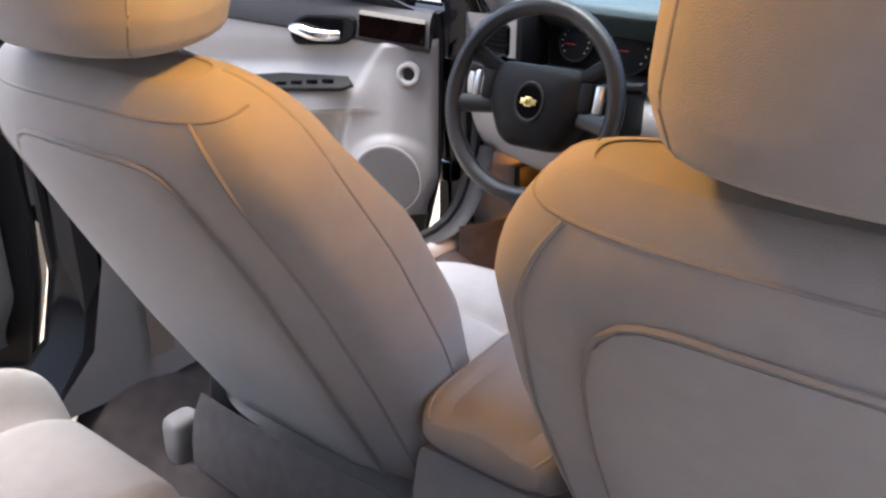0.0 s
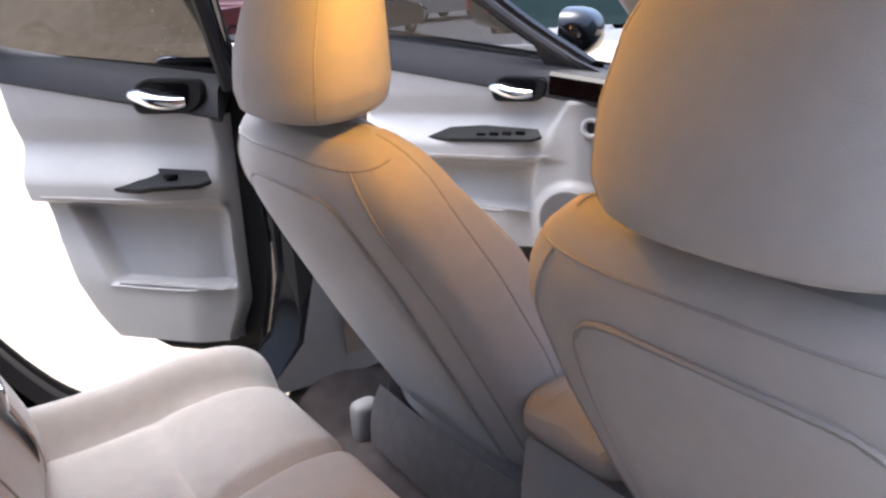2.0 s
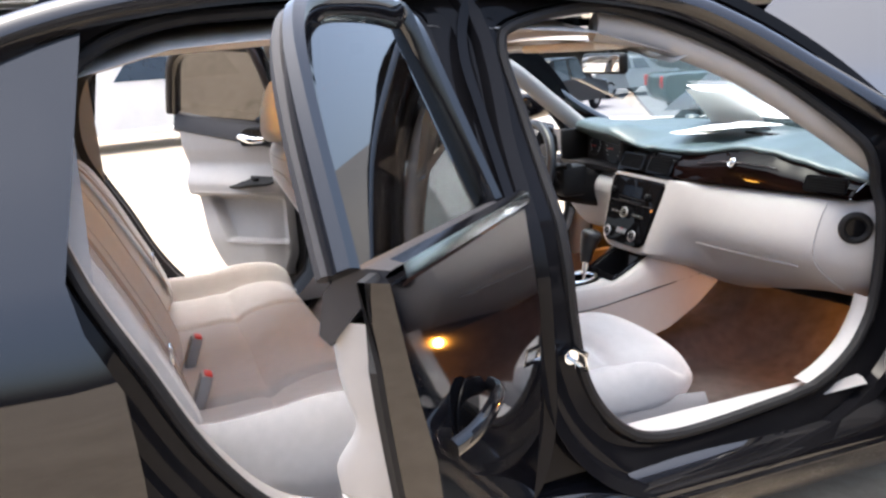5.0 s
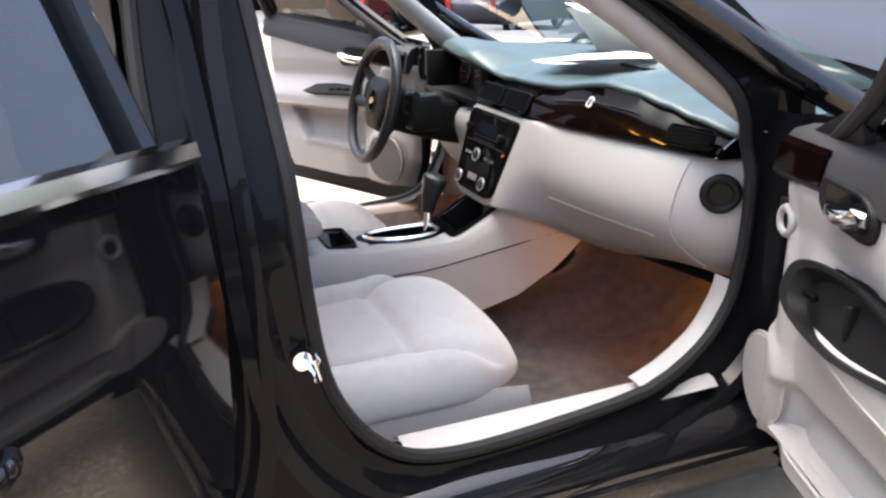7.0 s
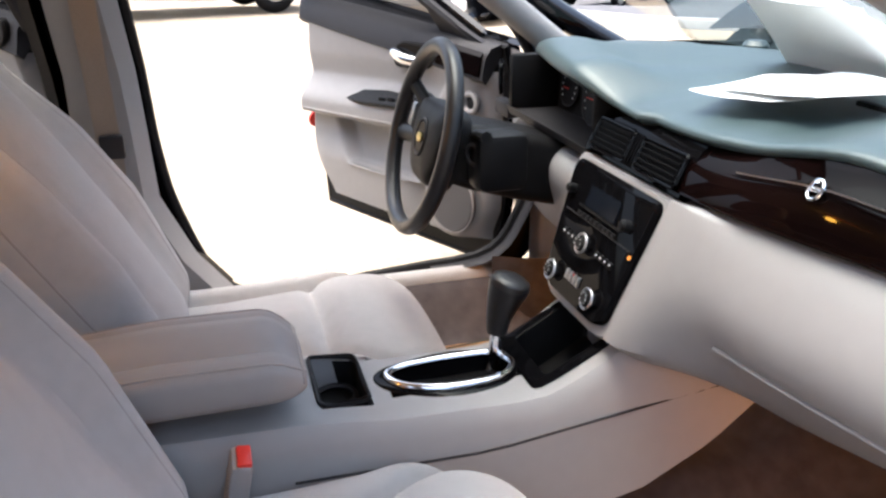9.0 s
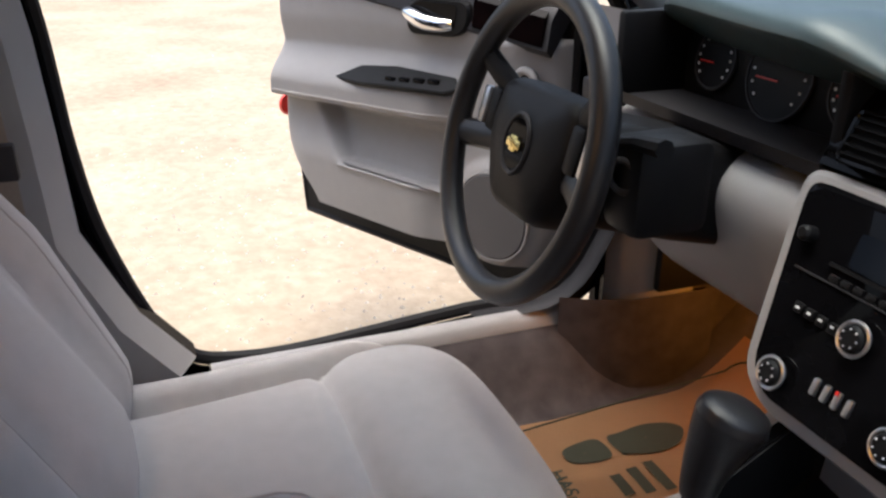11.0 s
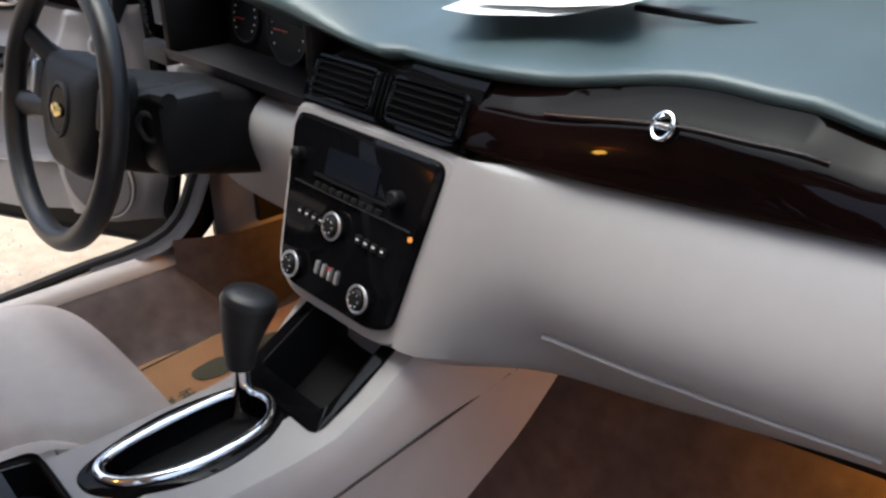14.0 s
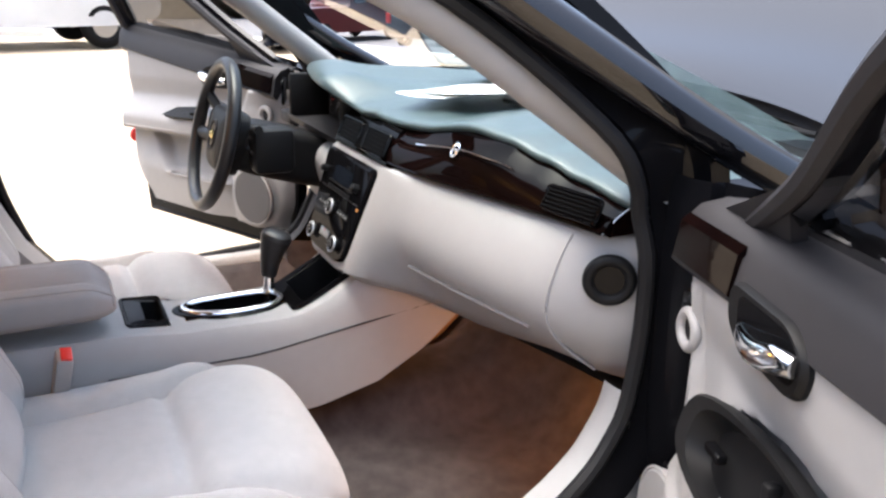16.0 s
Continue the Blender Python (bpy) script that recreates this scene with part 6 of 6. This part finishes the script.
def lettering(text, x, y, size, rz=0.0):
    cu = bpy.data.curves.new("lettering", "FONT")
    cu.body, cu.size, cu.align_x = text, size, "CENTER"
    cu.extrude = 0.0004
    ob = bpy.data.objects.new("lettering", cu)
    scene.collection.objects.link(ob)
    deps = bpy.context.evaluated_depsgraph_get()
    me = bpy.data.meshes.new_from_object(ob.evaluated_get(deps))
    bpy.data.objects.remove(ob)
    me.materials.clear()
    me.materials.append(INK)
    o = new("lettering", me)
    o.parent = mat
    o.matrix_basis = pose(x, y, floor_z(x, y) + 0.0205, 0, 0, rz)


lettering("THANK YOU", -0.435, 0.50, 0.045)
lettering("HAS BEEN", -0.435, 0.160, 0.028)
lettering("TO SERVE", -0.435, 0.126, 0.028)
for k in range(3):
    bm = loft([on_mat([(x, 0.325 - 0.035 * k), (x, 0.345 - 0.035 * k)]) for x in np.linspace(-0.475 + 0.006 * k, -0.40 - 0.006 * k, 8)], loop=False, cap=False)
    part("print_bar", bm, INK, mat)

sheet = thing("window_sticker", "white paper sheet taped inside the windscreen", "paper")
bm = loft([[(x, 0.765 - 0.87 * (z - 1.055) - 0.02 * ((x + 0.08) / 0.16) ** 2 + 0.004 * math.sin(9 * x + 20 * z), z) for x in np.linspace(-0.23, 0.08, 12)] for z in np.linspace(1.062, 1.215, 10)], loop=False, cap=False)
part("sheet", bm, PAPER, sheet)
mat = thing("paper_floor_mat", "kraft paper footprint mat on the driver's floor", "floor mat")
bm = loft([[(x, y, floor_z(x, y) + 0.016 + 0.004 * noise.noise((x * 14, y * 14, 3))) for x in np.linspace(-0.645, -0.21, 18)] for y in np.linspace(0.02, 0.66, 24)], loop=False, cap=False)
part("sheet", bm, KRAFT, mat)

# ---- distance: parked vehicles and a low building ----
PALE = material("pale_stucco", (0.62, 0.58, 0.52), 0.9, 0, 3, 0.1, 0.3, 60)
FOLIAGE = material("foliage", (0.06, 0.075, 0.04), 0.9, 0, 20, 0.4, second=(0.10, 0.11, 0.06))


def parked_car(x, y, rz, paint, label, pickup=False, long=4.8, high=1.55):
    v = thing("parked_pickup" if pickup else "parked_car", label, "pickup truck" if pickup else "car", "parked vehicles")
    m = pose(x, y, ground_z(x, y) + (0.02 if x < road_edge(y) else 0.0), 0, 0, rz)
    half, w = long / 2, 0.92
    if pickup:
        prof = [(-half, 0.55), (-half, 1.12), (-0.5, 1.14), (-0.45, 1.85), (0.75, 1.86), (1.35, 1.25), (half - 0.1, 1.15), (half, 0.95), (half, 0.5)]
    else:
        prof = [(-half, 0.5), (-half + 0.05, 1.0), (-half + 0.6, 1.06), (-half + 1.1, high), (0.5, high), (1.25, 1.05), (half - 0.2, 0.9), (half, 0.7), (half, 0.45)]
    prof = round_corners(prof + [(half - 0.3, 0.32), (-half + 0.3, 0.34)], 0.16, 4)
    rows = []
    for f in (-1, -0.96, -0.8, 0, 0.8, 0.96, 1):
        k = 1 - 0.04 * abs(f) ** 8
        rows.append([m @ Vector((a * k, f * w * (1 - 0.16 * fade(b, 1.0, 1.7)), 0.4 + (b - 0.4) * k)) for a, b in prof])
    body = part("body", loft(rows), paint, v)
    glass_z = (1.22, 1.72) if pickup else (1.06, high - 0.1)
    x0, x1 = (-0.32, 1.0) if pickup else (-half + 1.15, 0.72)
    for sgn in (1, -1):
        for a, b in ((x0, (x0 + x1) / 2 - 0.05), ((x0 + x1) / 2 + 0.05, x1)):
            yy = [sgn * (w * (1 - 0.16 * fade(z, 1.0, 1.7)) + 0.012) for z in glass_z]
            bm = bmesh.new()
            c = [(a + 0.02, yy[0], glass_z[0]), (b - 0.02, yy[0], glass_z[0]), (b - (0.30 if b == x1 else 0.04), yy[1], glass_z[1]), (a + (0.22 if a == x0 and not pickup else 0.04), yy[1], glass_z[1])]
            bm.faces.new([bm.verts.new(m @ Vector(p)) for p in c])
            part("side_window", bm, DISPLAY, body, smooth=False)
        part("headlamp", box((half - 0.02, sgn * 0.66, 0.82), (0.06, 0.34, 0.16), 0.03, m=m), CHROME, body)
        part("tail_lamp", box((-half + 0.03, sgn * 0.78, 0.92), (0.06, 0.16, 0.30), 0.02, m=m), RED, body)
        for wx in (-half + 0.95, half - 0.95):
            t = part("wheel", torus(m @ pose(wx, sgn * 0.82, 0.35, 90, 0, 0), 0.24, 0.105, 28, 10), RUBBER, v)
            part("rim", disc(m @ pose(wx, sgn * 0.84, 0.35, sgn * -90, 0, 0), 0.20, 0.06, 24, 0.02), SATIN, t)
    part("windscreen", box((1.02 if pickup else 0.92, 0, 1.5 if pickup else 1.28), (0.03, 1.45, 0.62 if pickup else 0.5), 0.01, m=m @ Matrix.Translation((1.02 if pickup else 0.9, 0, 1.5)) @ pose(0, 0, 0, 0, -42 if pickup else -52, 0) @ Matrix.Translation((-1.02 if pickup else -0.9, 0, -1.5))), DISPLAY, body)
    part("bumper", box((half, 0, 0.52), (0.10, 1.7, 0.18), 0.04, m=m), SATIN if pickup else paint, body)
    return v


def car_paint(name, base):
    return material(name, base, 0.3, 0, 200, 0.1, coat=1.0)


DARKRED = car_paint("dark_red_paint", (0.10, 0.02, 0.02))
DARKGREEN = car_paint("dark_green_paint", (0.03, 0.06, 0.055))
WHITEPAINT = car_paint("white_paint", (0.75, 0.75, 0.74))
SILVER = car_paint("silver_paint", (0.45, 0.46, 0.47))
NIGHT = car_paint("dark_grey_paint", (0.03, 0.03, 0.035))
parked_car(-22.3, 11.8, 122, NIGHT, "dark sport utility parked along the far side", long=4.9, high=1.78)
parked_car(-15.8, 14.4, 70, DARKGREEN, "dark green pickup parked along the far side", True, 5.4)
parked_car(-16.0, 19.4, 35, WHITEPAINT, "white pickup parked along the far side", True, 5.4)
parked_car(-25.5, 9.2, 118, DARKRED, "dark red pickup parked along the far side", True, 5.2)
parked_car(-12.4, -0.9, -78, WHITEPAINT, "white car parked across the dirt lot", long=4.9, high=1.5)
parked_car(-27.0, 17.5, 100, SILVER, "silver car parked behind the others", long=4.7)
parked_car(-11.0, 27.0, 40, SILVER, "silver car parked far down the row", long=4.7)

building = thing("low_building", "pale stucco single-storey building behind the parked cars", "building")
part("wall", box((-42, 22, GZ + 1.2), (8, 60, 5.0), 0.03), PALE, building)
part("roof", box((-42, 22, GZ + 4.1), (8.6, 60.6, 0.3), 0.03), CONCRETE, building)
for k in range(9):
    part("window", box((-37.98, -4 + 6.4 * k, GZ + 1.9), (0.08, 2.4, 1.4), 0.01), DISPLAY, building)


def tree(x, y, h, seed):
    t = thing("tree", "distant dark green tree beyond the building", "tree", "far trees")
    rnd = random.Random(seed)
    bm = tube([(x, y, GZ - 1.1), (x + 0.1, y, GZ + h * 0.4), (x - 0.1, y + 0.1, GZ + h * 0.7)], lambda f: 0.22 - 0.16 * f, 8)
    part("trunk", bm, CONCRETE, t)
    bm = bmesh.new()
    for k in range(900):
        a, b, r = rnd.random() * 6.28, rnd.uniform(-1, 1), rnd.random() ** 0.4
        c = Vector((x + math.cos(a) * r * h * 0.32 * math.sqrt(1 - b * b), y + math.sin(a) * r * h * 0.32 * math.sqrt(1 - b * b), GZ + h * 0.66 + b * r * h * 0.33))
        d, e = Vector((rnd.gauss(0, 1), rnd.gauss(0, 1), rnd.gauss(0, 1))).normalized() * 0.3, Vector((rnd.gauss(0, 1), rnd.gauss(0, 1), rnd.gauss(0, 1))).normalized() * 0.25
        bm.faces.new([bm.verts.new(c + d), bm.verts.new(c + e), bm.verts.new(c - d), bm.verts.new(c - e)])
    part("crown", bm, FOLIAGE, t, smooth=False)


for k, (x, y, h) in enumerate(((-55, 10, 8), (-52, 30, 9), (-50, 48, 8), (-40, 62, 9), (-58, -6, 7))):
    tree(x, y, h, k)

# ---- printing on the floor mat ----
def on_mat(points, lift=0.0185):
    return [(x, y, floor_z(x, y) + lift + 0.004 * noise.noise((x * 14, y * 14, 3))) for x, y in points]


def mat_patch(outline, name, label=""):
    cx, cy = sum(p[0] for p in outline) / len(outline), sum(p[1] for p in outline) / len(outline)
    rings = [on_mat([(cx + (x - cx) * k, cy + (y - cy) * k) for x, y in outline]) for k in (1, 0.75, 0.5, 0.25, 0.02)]
    part(name, loft(rings, cap=False), INK, mat, label)


def sole(cx, cy):
    shape = [(p.x, p.y) for p in spline([(0.0, 0.15, 0), (0.034, 0.12, 0), (0.044, 0.07, 0), (0.034, 0.02, 0), (0.028, 0.008, 0), (-0.024, 0.008, 0), (-0.030, 0.04, 0), (-0.034, 0.09, 0), (-0.024, 0.135, 0)], 4, closed=True)]
    heel = [(p.x, p.y) for p in spline([(0.026, -0.010, 0), (0.028, -0.05, 0), (0.016, -0.085, 0), (-0.014, -0.085, 0), (-0.026, -0.05, 0), (-0.024, -0.010, 0)], 4, closed=True)]
    mat_patch([(cx + x, cy + y) for x, y in shape], "sole_print", "dark green printed shoe sole")
    mat_patch([(cx + x, cy + y) for x, y in heel], "heel_print")


sole(-0.535, 0.30)
sole(-0.335, 0.30)
frame_line = rounded(0.385, 0.58, 0.03, 5, -0.425, 0.34)
part("print_border", tube(on_mat(frame_line, 0.0182), 0.0018, 5, closed=True), INK, mat)


def lettering(text, x, y, size, rz=0.0):
    cu = bpy.data.curves.new("lettering", "FONT")
    cu.body, cu.size, cu.align_x = text, size, "CENTER"
    cu.extrude = 0.0004
    ob = bpy.data.objects.new("lettering", cu)
    scene.collection.objects.link(ob)
    deps = bpy.context.evaluated_depsgraph_get()
    me = bpy.data.meshes.new_from_object(ob.evaluated_get(deps))
    bpy.data.objects.remove(ob)
    me.materials.clear()
    me.materials.append(INK)
    o = new("lettering", me)
    o.parent = mat
    o.matrix_basis = pose(x, y, floor_z(x, y) + 0.0205, 0, 0, rz)


lettering("THANK YOU", -0.435, 0.50, 0.045)
lettering("HAS BEEN", -0.425, 0.165, 0.036)
lettering("TO SERVE", -0.425, 0.125, 0.036)
for k in range(3):
    bm = loft([on_mat([(x, 0.325 - 0.035 * k), (x, 0.345 - 0.035 * k)]) for x in np.linspace(-0.475 + 0.006 * k, -0.40 - 0.006 * k, 8)], loop=False, cap=False)
    part("print_bar", bm, INK, mat)

sheet = thing("window_sticker", "white paper sheet taped inside the windscreen", "paper")
bm = loft([[(x, linear(z, [(1.04, 1.00), (1.165, 0.74), (1.29, 0.46), (1.39, 0.20)]) - 0.018 - 0.10 * abs(x / 0.75) ** 2.2, z) for x in np.linspace(-0.17, 0.05, 6)] for z in np.linspace(1.10, 1.235, 8)], loop=False, cap=False)
part("sheet", bm, THIN_PAPER, sheet)
